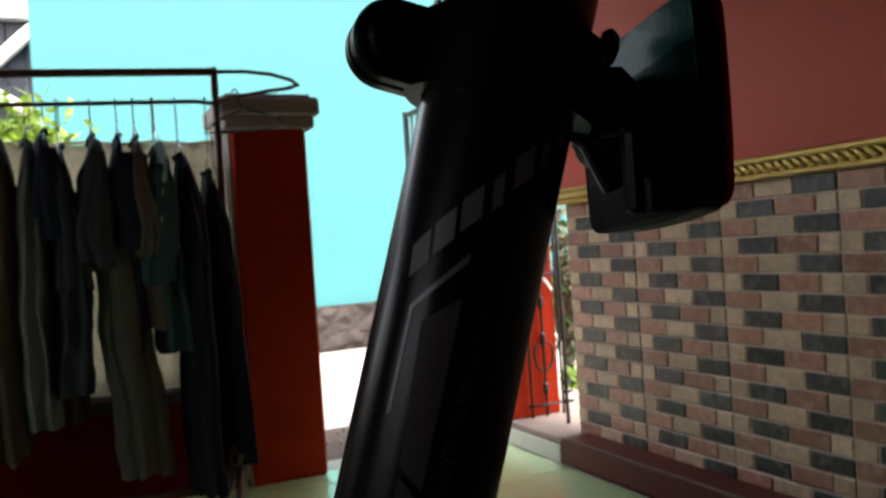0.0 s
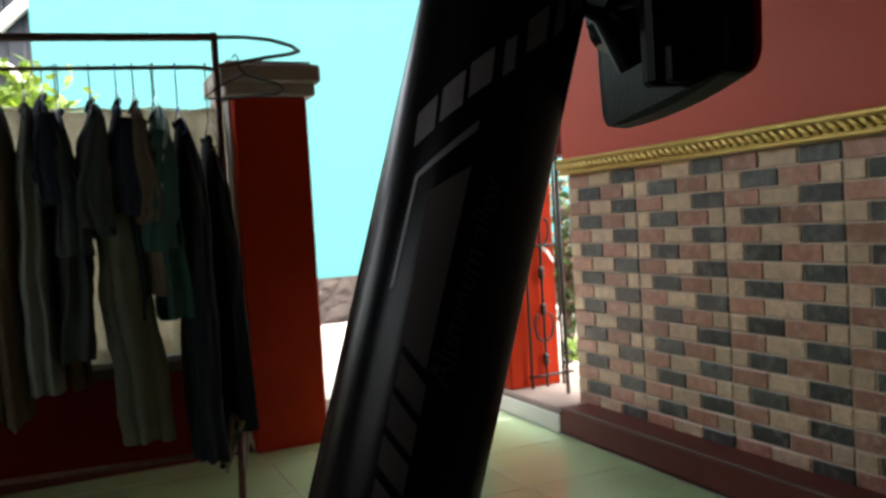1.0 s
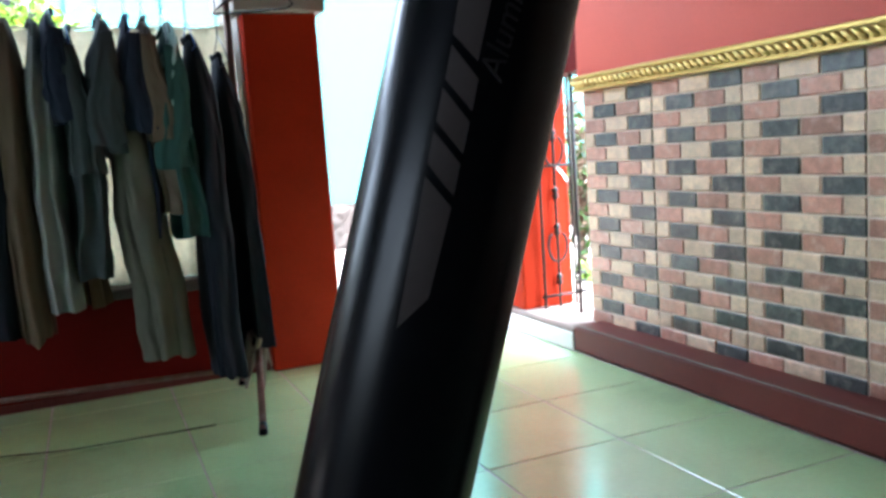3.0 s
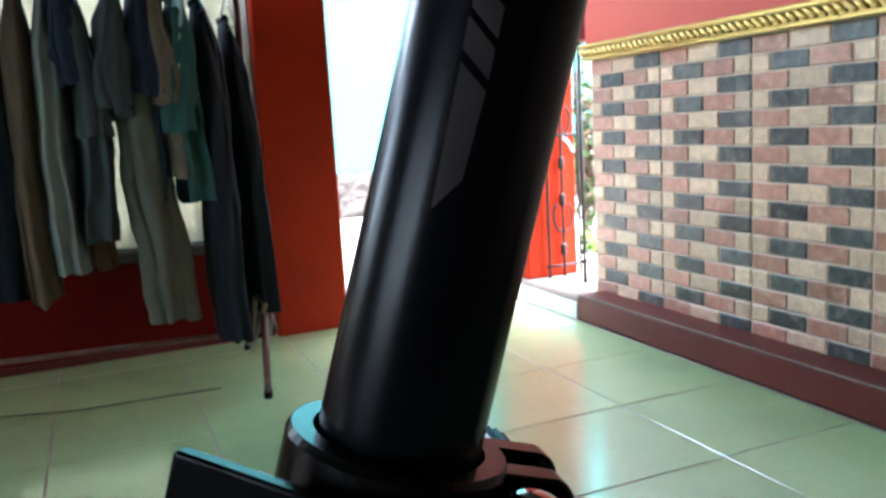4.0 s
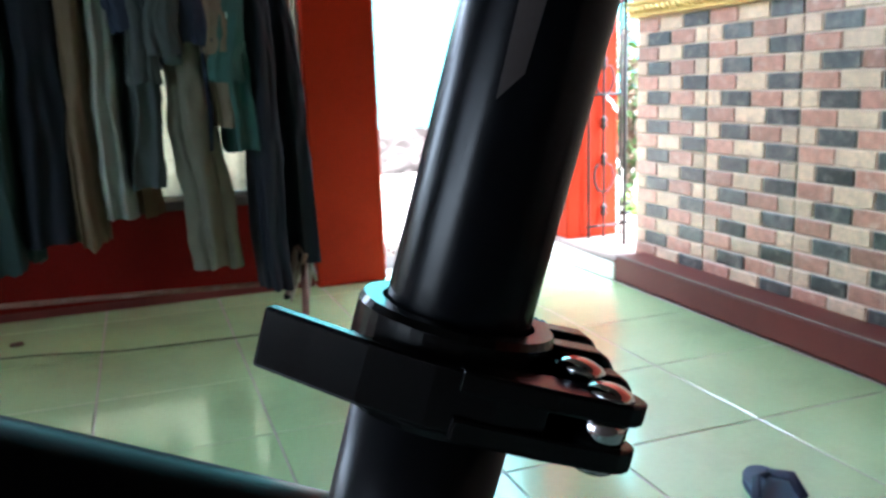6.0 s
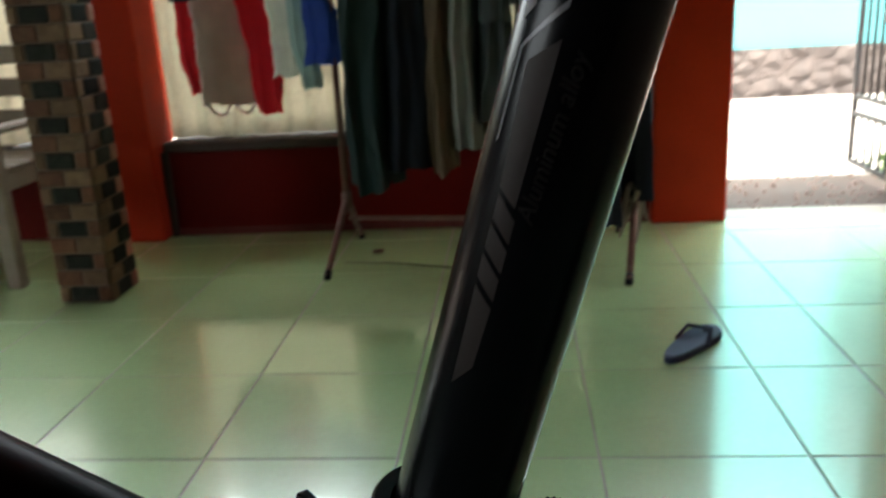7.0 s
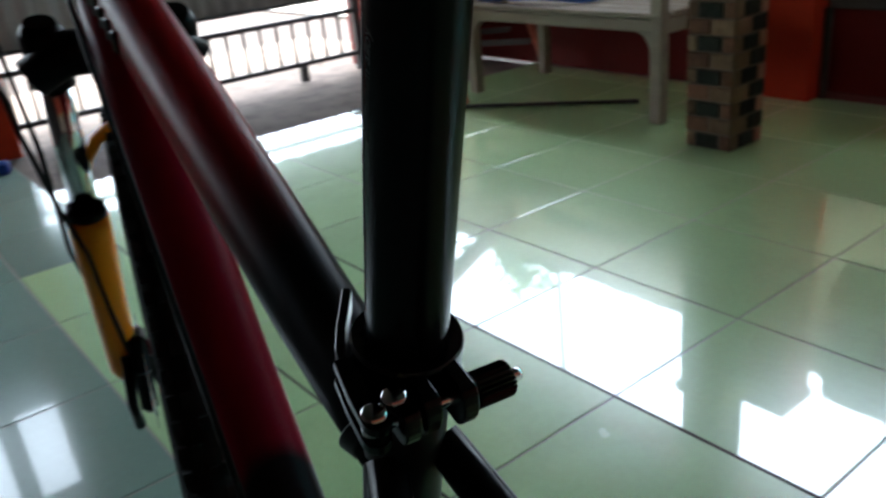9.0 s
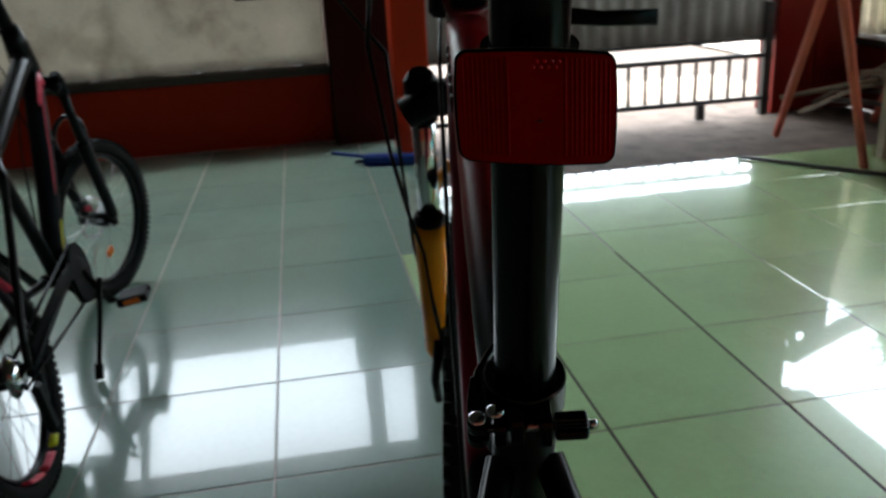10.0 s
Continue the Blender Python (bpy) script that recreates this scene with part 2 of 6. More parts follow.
M_lane = material("lane_concrete", (0.20, 0.185, 0.17), 0.9, vary=0.15, scale=2, fine=60, bump=0.4, dirt=(0.16, 0.125, 0.10), dirt_amount=0.6, dirt_scale=1.2)
M_earth = material("earth", (0.032, 0.020, 0.015), 0.95, vary=0.25, scale=3, fine=60, bump=0.6, dirt=(0.075, 0.064, 0.055), dirt_amount=0.6, dirt_scale=1.0)
M_apron = material("rough_concrete", (0.16, 0.128, 0.112), 0.95, spec=0.1, vary=0.35, scale=7, fine=90, bump=0.8, dirt=(0.07, 0.054, 0.046), dirt_amount=0.8, dirt_scale=6)
M_step = material("pale_rough_concrete", (0.22, 0.17, 0.145), 0.9, vary=0.2, scale=7, fine=90, bump=0.5, dirt=(0.22, 0.16, 0.13), dirt_amount=0.5)
M_white = material("white_paint", (0.72, 0.70, 0.66), 0.6, vary=0.06, scale=3, fine=90, bump=0.15, dirt=(0.45, 0.42, 0.38), dirt_amount=0.4)
M_ceiling = material("dark_ceiling", (0.05, 0.04, 0.032), 0.8, vary=0.2, scale=6, fine=90, bump=0.2)
M_house = material("house_paint", (0.05, 0.03, 0.025), 0.7, vary=0.1, scale=4, fine=90, bump=0.15)
M_tarp = material("tarp", (0.64, 0.60, 0.50), 0.6, vary=0.14, scale=5, fine=60, bump=0.3, dirt=(0.16, 0.12, 0.09), dirt_amount=0.55, translucent=0.55, dirt_scale=5)
M_tarp_old = material("stained_tarp", (0.40, 0.38, 0.335), 0.6, vary=0.12, scale=5, fine=60, bump=0.3, dirt=(0.13, 0.10, 0.08), dirt_amount=0.5, translucent=0.45, dirt_scale=3.2)
M_iron = material("black_iron", (0.022, 0.02, 0.02), 0.45, metal=0.3, vary=0.3, scale=20, fine=200, bump=0.3, dirt=(0.10, 0.045, 0.03), dirt_amount=0.4, dirt_scale=12)
M_oxide = material("pink_oxide_paint", (0.36, 0.14, 0.13), 0.6, vary=0.2, scale=12, fine=120, bump=0.2, dirt=(0.16, 0.06, 0.05), dirt_amount=0.5, dirt_scale=6)
M_rust = material("rusty_steel", (0.15, 0.075, 0.055), 0.6, metal=0.4, vary=0.35, scale=25, fine=220, bump=0.4, dirt=(0.3, 0.26, 0.24), dirt_amount=0.5, dirt_scale=14)
M_wood = material("pale_wood", (0.27, 0.225, 0.165), 0.6, vary=0.18, scale=5, fine=90, bump=0.3, stretch=(0.2, 4, 4), dirt=(0.19, 0.15, 0.11), dirt_amount=0.5)
M_redwood = material("red_wood", (0.50, 0.09, 0.05), 0.55, vary=0.2, scale=8, fine=120, bump=0.3, dirt=(0.25, 0.1, 0.07), dirt_amount=0.5)
M_hose = material("blue_hose", (0.02, 0.12, 0.50), 0.3, vary=0.1, scale=12, fine=150, bump=0.05)
M_blueplast = material("blue_plastic", (0.012, 0.04, 0.22), 0.5, spec=0.2, vary=0.1, scale=12, fine=150, bump=0.1)
M_alu = material("black_anodised", (0.002, 0.0026, 0.004), 0.24, metal=0.0, vary=0.12, scale=40, fine=900, bump=0.03, spec=0.17)
M_collar = material("collar_black", (0.0018, 0.0016, 0.0016), 0.22, metal=0.0, vary=0.15, scale=40, fine=700, bump=0.03, spec=0.25)
M_frame_black = material("frame_black", (0.004, 0.004, 0.005), 0.3, vary=0.1, scale=20, fine=500, bump=0.03, coat=0.0, spec=0.18)
M_frame_red = material("frame_red", (0.19, 0.006, 0.016), 0.3, vary=0.08, scale=20, fine=500, bump=0.03, coat=0.1, spec=0.4)
M_yellow = material("fork_yellow", (0.88, 0.30, 0.002), 0.4, vary=0.08, scale=20, fine=400, bump=0.03, spec=0.2)
M_chrome = material("chrome", (0.75, 0.75, 0.76), 0.12, metal=1.0, vary=0.05, scale=30, fine=300, bump=0.03)
M_tyre = material("tyre_rubber", (0.0035, 0.0035, 0.0035), 0.8, spec=0.2, vary=0.25, scale=40, fine=400, bump=0.3)
M_lens = material("red_lens", (0.30, 0.0009, 0.0018), 0.2, vary=0.12, scale=60, fine=300, bump=0.05, spec=0.04)
# Brighter than the lens, to colour in the glints of its prisms.
M_glint = material("red_glint", (0.55, 0.003, 0.005), 0.06, vary=0.1, scale=60, fine=300, bump=0.0, spec=0.8)
M_plastic = material("black_plastic", (0.0014, 0.0014, 0.0017), 0.36, spec=0.11, vary=0.15, scale=30, fine=500, bump=0.1)
M_decal = material("taupe_decal", (0.052, 0.041, 0.038), 0.5, vary=0.1, scale=60, fine=800, bump=0.0, spec=0.2)
M_decal_light = material("silver_decal", (0.13, 0.125, 0.13), 0.38, metal=0.5, vary=0.1, scale=60, fine=800, bump=0.0)
M_mark = material("slanted_print", (0.10, 0.084, 0.080), 0.45, metal=0.1, vary=0.2, scale=60, fine=800, bump=0.0)
M_decal_dim = material("dim_lettering", (0.022, 0.019, 0.018), 0.7, vary=0.1, scale=60, fine=800, bump=0.0, spec=0.1)
M_leaf = material("leaf_green", (0.11, 0.19, 0.022), 0.5, vary=0.35, scale=9, fine=60, bump=0.1, translucent=0.35)
M_leaf_dark = material("leaf_dark", (0.05, 0.11, 0.025), 0.5, vary=0.35, scale=9, fine=60, bump=0.1, translucent=0.25)
M_bark = material("bark", (0.13, 0.09, 0.06), 0.9, vary=0.3, scale=20, fine=120, bump=0.6)
M_shed = material("shed_sheeting", (0.045, 0.048, 0.062), 0.5, metal=0.2, vary=0.2, scale=3, fine=60, bump=0.2)
M_metal_roof = material("zinc_roof", (0.30, 0.31, 0.32), 0.5, metal=0.4, vary=0.2, scale=3, fine=60, bump=0.2)
M_sandal = material("blue_foam", (0.035, 0.05, 0.10), 0.7, vary=0.15, scale=30, fine=300, bump=0.2)
M_sandal_top = material("pale_blue_foam", (0.09, 0.13, 0.20), 0.7, vary=0.15, scale=30, fine=300, bump=0.2)
M_dark_foam = material("navy_strap", (0.015, 0.02, 0.05), 0.6, vary=0.15, scale=30, fine=300, bump=0.2)
M_rope = material("rag", (0.30, 0.24, 0.20), 0.9, vary=0.3, scale=60, fine=400, bump=0.5)


def cloth(name, color, vary=0.15):
    return material(name, color, 0.9, vary=vary, scale=14, fine=500, bump=0.25, translucent=0.12, spec=0.2)


# ---- ground and surroundings ----
setting("ground", Geo().grid(lambda u, v: (-60 + 120 * u, -60 + 120 * v, -0.06), 12, 12), M_earth, "bare trodden earth round the house", "ground")
setting("road", Geo().grid(lambda u, v: (-14 + 34 * u, 3.05 + 3.15 * v, -0.035 + 0.008 * noise.noise((u * 30, v * 5, 0))), 60, 8), M_lane, "sunlit pale concrete lane outside the gate", "road")
setting("pavement", Geo().grid(lambda u, v: (1.2 + 3.4 * u, 2.1 + 1.0 * v, -0.02 - 0.02 * v + 0.012 * noise.noise((u * 14, v * 6, 3))), 30, 12), M_earth,
        "broken concrete and soil before the gate", "pavement")
setting("apron", Geo().box((-4.5, -0.398, -0.08), (-1.996, 2.17, -0.012)), M_apron, "worn rough concrete strip beyond the tiles", "pavement")

# turquoise house across the lane
h1 = thing("neighbour_house", "turquoise painted house wall on a rubble stone base", "house", pose(0, 6.3, 0))
part("wall", Geo().box((0.82, 0, 0.36), (14, 0.25, 5.0), 0.01), M_turq, h1)
def rubble(u, v):
    x, z = 0.75 + 13.2 * u, -0.06 + 0.44 * v
    cell = noise.voronoi((x * 6, z * 7, 0.5))[0]
    return (x, -0.03 - 0.05 * min(0.6, cell[1] - cell[0]) + 0.02 * noise.noise((x * 3, z * 4, 2)), z)


g = Geo().grid(rubble, 420, 16, False)
g.box((0.78, 0.03, -0.06), (14, 0.24, 0.37))
part("stone_base", g, M_rubble, h1, "grey rubble stone base")
h2 = thing("shed", "blue grey shed gable with pale sloping boards", "shed", pose(-1.6, 7.5, 0))
part("wall", Geo().box((-2.2, 0, -0.05), (2.7, 2.5, 3.20), 0.01), M_shed, h2, "weathered blue grey metal sheeting")
g = Geo()
for k in range(33):
    x = -2.16 + 0.15 * k
    g.tube([(x, -0.004, -0.05), (x, -0.004, 3.19)], 0.014, 6)
part("sheet_rib", g, M_shed, h2)
part("gutter_board", Geo().box((-2.0, -0.14, -0.055), (0, -0.03, 0.055), 0.008, pose(2.50, 0, 3.19, 0, -44, 0)), M_white, h2, "white painted sloping board")
part("roof_edge", Geo().box((-1.8, -0.16, -0.05), (0, -0.03, 0.05), 0.01, pose(2.36, 0, 2.34, 0, 32, 0)), M_white, h2, "white painted sloping board")
part("roof", Geo().box((-2.35, -0.12, 3.20), (2.8, 2.65, 3.235), 0.006), M_metal_roof, h2, "flat zinc roof")

# ---- porch shell ----
setting("floor", Geo().box((-1.994, -2.95, -0.12), (2.8, 2.32, -0.0015)).box((-3.25, -2.95, -0.12), (-1.995, -0.400, -0.0015)), M_grout, "dark grout bed under glossy porch tiles", "floor")
setting("wall_house", Geo().box((-3.4, -3.1, 0), (3.0, -2.95, 2.6)), M_house, "plain brownish red house wall", "wall")
wr = setting("wall_right", Geo().box((2.795, -2.95, 0), (2.95, 1.735, 2.45), 0.004), M_mortar, "porch side wall clad in brick-shaped tiles below, salmon paint above", "wall")
part("upper_paint", Geo().box((2.772, -2.95, 1.052), (2.797, 1.737, 2.44), 0.003), M_salmon, wr, "salmon red painted plaster")
setting("wall_right_lintel", Geo().box((2.82, 1.737, 1.085), (2.95, 2.6, 2.45), 0.004), M_red_dim, "red painted lintel over the side grille", "wall")
pl = setting("plinth_right", Geo().box((2.66, -2.95, 0), (2.795, 1.675, 0.10), 0.008), M_maroon, "maroon painted plinth with a worn ledge", "plinth")
g = Geo()
g.box((2.665, 1.677, -0.02), (3.3, 2.62, 0.088), 0.01)
st = setting("step_gate", g, M_step, "low rough step beside the gate with a white painted face", "step")
part("white_face", Geo().box((2.657, 1.677, 0.0), (2.6645, 2.3, 0.07), 0.003), M_white, st, "white painted face")
part("plinth_lip", Geo().box((2.658, -2.95, 0.1002), (2.668, 1.675, 0.104), 0.001), M_step, pl, "chipped pale edge")

# rope-pattern gold moulding
g = Geo()
g.box((2.752, -2.9, 0.992), (2.795, 1.745, 1.004), 0.003)
g.box((2.746, -2.9, 1.038), (2.795, 1.748, 1.052), 0.004)
g.box((2.760, -2.9, 1.004), (2.795, 1.742, 1.038))
tr = setting("trim_gold", g, M_gold, "gold painted rope-pattern moulding along the wall", "moulding")
g = Geo()
y = 1.735
while y > -1.0:
    c = Vector((2.757, y, 1.021))
    d = Vector((0, 0.021, 0.013))
    g.tube([c - d, c - d * 0.5, c + d * 0.5, c + d], [0.003, 0.0095, 0.0095, 0.003], 8)
    y -= 0.031
part("rope_twist", g, M_gold, tr)

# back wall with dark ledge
wb = setting("wall_back", Geo().box((-3.25, 2.17, 0), (1.58, 2.30, 0.352), 0.004), M_red_dim, "low red painted porch wall with a dark ledge", "wall")
part("ledge", Geo().box((-0.36, 2.14, 0.3525), (1.578, 2.33, 0.392), 0.006), M_ledge, wb, "dark stained ledge")
part("ledge", Geo().box((-3.2, 2.14, 0.3525), (-0.60, 2.33, 0.392), 0.006), M_ledge, wb, "dark stained ledge")
part("base_strip", Geo().box((-0.37, 2.163, 0.0), (1.578, 2.1695, 0.03), 0.002), M_maroon, wb)
part("corner_strip", Geo().box((-0.378, 2.15, 0.0), (-0.35, 2.1695, 0.352), 0.002), M_ledge, wb)
setting("column_red", Geo().box((-0.585, 2.08, 0), (-0.38, 2.31, 1.45), 0.006).box((-0.60, 2.065, 1.4505), (-0.365, 2.325, 1.50), 0.008), M_orange_red_lit, "square red painted porch column", "column")

# gate pillar with cement cap
gp = setting("pillar_gate", Geo().box((1.582, 2.125, 0), (1.868, 2.42, 1.358), 0.008), M_orange_red_lit, "square red gate pillar with a grey cement cap", "pillar")
g = Geo()
g.box((1.552, 2.095, 1.358), (1.898, 2.45, 1.405), 0.006)
g.box((1.532, 2.075, 1.4045), (1.918, 2.47, 1.475), 0.01)
g.box((1.56, 2.10, 1.4745), (1.89, 2.44, 1.49), 0.006)
part("cap", g, M_cement, gp, "weathered cement cap")
part("side_render", Geo().box((1.572, 2.16, 0.4), (1.5815, 2.40, 1.357), 0.003), M_cement, gp, "bare grey plaster side")
setting("pillar_side", Geo().box((2.692, 2.11, 0.088), (2.945, 2.40, 2.3), 0.006), M_orange_red_lit, "bright red square pillar beside the open gate", "pillar")

# left end walls
# Brighter red here stands in for the light this wall receives.
wl = setting("wall_left", Geo().box((-3.4, -2.95, 0), (-3.22, -0.80, 0.372), 0.004), M_orange_red_lit, "low red painted wall under a stained sheet", "wall")
part("ledge", Geo().box((-3.40, -2.95, 0.3725), (-3.19, -0.80, 0.418), 0.006), M_ledge, wl, "dark ledge")
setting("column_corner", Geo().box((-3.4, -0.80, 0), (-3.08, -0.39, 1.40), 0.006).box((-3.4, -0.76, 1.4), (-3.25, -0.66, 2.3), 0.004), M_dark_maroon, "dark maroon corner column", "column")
setting("post_red", Geo().box((-2.86, -0.50, 0), (-2.68, -0.325, 2.3), 0.006), M_orange_red_lit, "slim orange red painted post", "post")
setting("wall_left_end", Geo().box((-3.05, 1.66, 0), (-2.87, 1.90, 2.3), 0.006).box((-3.05, 1.9005, 0), (-2.87, 2.1695, 1.42), 0.006), M_red_dim, "red wall at the end of the fence", "wall")

# roof over the porch
g = Geo()
g.box((-3.6, -3.1, 2.3), (3.1, 2.6, 2.36))
setting("ceiling", g, M_ceiling, "plain dark wooden porch ceiling", "ceiling")
g = Geo()
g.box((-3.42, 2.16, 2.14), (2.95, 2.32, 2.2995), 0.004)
setting("beam_back", g, M_red_dim, "red painted edge beam", "beam")
setting("beam_left", Geo().box((-3.40, -2.95, 2.14), (-3.22, 2.155, 2.2995), 0.004), M_red_dim, "red painted edge beam", "beam")


M_tarp_grey = material("grey_tarp", (0.23, 0.22, 0.205), 0.6, vary=0.12, scale=5, fine=60, bump=0.3, dirt=(0.06, 0.05, 0.045), dirt_amount=0.5, translucent=0.45, dirt_scale=3.2)
# ---- hanging sheets on the parapets ----
def hem_y(ob, x0, x1, yy, zz, mat):
    """A rolled hem with cord eyes along the upper edge of a hung sheet."""
    g = Geo()
    n = int((x1 - x0) * 30)
    g.tube([(x0 + (x1 - x0) * k / n, yy + 0.012 * math.sin(k * 2.1), zz + 0.004 * math.sin(k * 0.9)) for k in range(n + 1)], 0.006, 6)
    part("hem", g, mat, ob, "rolled hem on a cord")


def sheet_y(name, x0, x1, yy, z0, z1, mat, label, pleat=0.012, waves=60, seed=1):
    def fn(u, v):
        w = u * (x1 - x0)
        d = pleat * math.sin(w * waves + 1.3 * math.sin(w * 7 + seed)) * (1.1 - 0.5 * v) + 0.01 * noise.noise((w * 3, v * 3, seed))
        return (x0 + w, yy + d, z0 + (z1 - z0) * v + (0.008 * noise.noise((w * 6, 0, seed + 9)) if v < 0.01 or v > 0.99 else 0))
    g = Geo().grid(fn, int((x1 - x0) * 110), 10)
    ob = part(name, g, mat)
    s = ob.modifiers.new("thick", "SOLIDIFY")
    s.thickness = 0.002
    hem_y(ob, x0, x1, yy, z1 + 0.004, M_tarp)
    return tagged(ob, label, "tarpaulin")


sheet_y("tarpaulin", -0.37, 1.57, 2.27, 0.395, 1.325, M_tarp, "cream pleated plastic sheet closing the parapet opening", seed=1)
sheet_y("tarpaulin", -3.2, -0.60, 2.27, 0.395, 1.275, M_tarp, "cream pleated plastic sheet behind the bench", seed=5)


def sheet_x(name, xx, y0, y1, z0, z1, mat, label, pleat, waves, seed):
    def fn(u, v):
        w = u * (y1 - y0)
        d = pleat * math.sin(w * waves + math.sin(w * 5 + seed)) + 0.012 * noise.noise((w * 2.5, v * 3, seed))
        return (xx + d, y0 + w, z0 + (z1 - z0) * v + 0.008 * noise.noise((w * 5, v, seed + 3)))
    ob = part(name, Geo().grid(fn, int((y1 - y0) * 100), 12), mat)
    s = ob.modifiers.new("thick", "SOLIDIFY")
    s.thickness = 0.002
    hem_x(ob, xx, y0, y1, z0 + 0.002, mat)
    hem_x(ob, xx, y0, y1, z1, mat)
    return tagged(ob, label, "tarpaulin")


def hem_x(ob, xx, y0, y1, zz, mat):
    """A rolled hem along one edge of a sheet."""
    n = int((y1 - y0) * 30)
    part("hem", Geo().tube([(xx + 0.006 * math.sin(k * 1.9), y0 + (y1 - y0) * k / n, zz + 0.003 * math.sin(k * 0.8)) for k in range(n + 1)], 0.006, 6), mat, ob, "rolled hem")


sheet_x("tarpaulin", -3.30, -2.9, -0.803, 0.42, 1.27, M_tarp_old, "dirty white plastic sheet with brown stains over the low wall", 0.004, 25, 2)
sheet_x("tarpaulin", -2.93, -0.47, 1.655, 0.425, 2.2, M_tarp_grey, "grey ribbed plastic sheet hung above the fence", 0.012, 70, 7)

# ---- iron fence ----
fe = thing("iron_fence", "low black iron fence of square bars on short feet", "fence", pose(-2.87, 0, 0))
for z in (0.097, 0.335):
    part("rail", Geo().box((-0.012, -0.34, z - 0.013), (0.012, 1.64, z + 0.013), 0.002), M_iron, fe)
part("rail", Geo().box((-0.012, -0.34, 0.415), (0.012, 1.64, 0.432), 0.002), M_iron, fe)
bar = Geo().box((-0.008, -0.008, 0.108), (0.008, 0.008, 0.324), 0.001).mesh("bar")
y = -0.28
while y < 1.55:
    b = part("bar", bar, M_iron, fe)
    b.location = (0, y, 0)
    y += 0.098
for y in (-0.33, 1.605):
    part("post", Geo().box((-0.022, y - 0.022, 0), (0.022, y + 0.022, 0.62 if y > 0 else 0.45), 0.003), M_iron, fe)
for y in (0.25, 1.225):
    part("foot", Geo().box((-0.02, y - 0.022, 0), (0.02, y + 0.022, 0.086), 0.003), M_iron, fe)

# slim pole of the back opening
setting("post_pole", Geo().tube([(-2.02, 2.30, 0.392), (-2.00, 2.30, 2.14)], 0.014, 10), M_iron, "thin iron pole standing on the back ledge", "pole")


# ---- bicycles ----
def fade_material(name, near, far, x0, x1, rough=0.36):
    """Paint that fades from one colour to the other along the frame."""
    m = material(name, near, rough, vary=0.06, scale=20, fine=500, bump=0.03, coat=0.0, spec=0.05)
    n, link = m.node_tree.nodes, m.node_tree.links.new
    tc = n.new("ShaderNodeTexCoord")
    sx = n.new("ShaderNodeSeparateXYZ")
    link(tc.outputs["Object"], sx.inputs[0])
    mr = n.new("ShaderNodeMapRange")
    mr.interpolation_type = "SMOOTHSTEP"
    mr.inputs["From Min"].default_value, mr.inputs["From Max"].default_value = x0, x1
    link(sx.outputs["X"], mr.inputs["Value"])
    mx = n.new("ShaderNodeMix")
    mx.data_type = "RGBA"
    mx.inputs["A"].default_value, mx.inputs["B"].default_value = (*near, 1), (*far, 1)
    link(mr.outputs[0], mx.inputs["Factor"])
    link(mx.outputs["Result"], n["Principled BSDF"].inputs["Base Color"])
    return m


M_top_tube = fade_material("top_tube_paint", (0.0035, 0.0035, 0.004), (0.30, 0.007, 0.011), 0.12, 0.29)
M_down_tube = fade_material("down_tube_paint", (0.010, 0.008, 0.010), (0.19, 0.006, 0.02), 0.285, 0.30)

UP = Vector((-0.2843, 0, 0.9587))
FW = Vector((0.9587, 0, 0.2843))
LF = Vector((0, 1, 0))
BASE = Vector((0, 0, 0.76))


def on_axis(f, l, s):
    """A point by its distance ahead of, left of and along the seat tube."""
    return BASE + FW * f + LF * l + UP * s


def on_post(deg, s, r=0.0158):
    """A point on the seat post: degrees round it from its left side to its rear, and the height along it."""
    a = radians(deg)
    return BASE + UP * s + LF * (r * math.cos(a)) - FW * (r * math.sin(a))


def patch(g, c, r=0.01595, nu=8, nv=4):
    """A decal on the seat post between four corners in degrees and height."""
    def fn(u, v):
        a = [(c[0][k] * (1 - u) + c[1][k] * u) * (1 - v) + (c[3][k] * (1 - u) + c[2][k] * u) * v for k in (0, 1)]
        return on_post(a[0], a[1], r)
    return g.grid(fn, nu, nv)


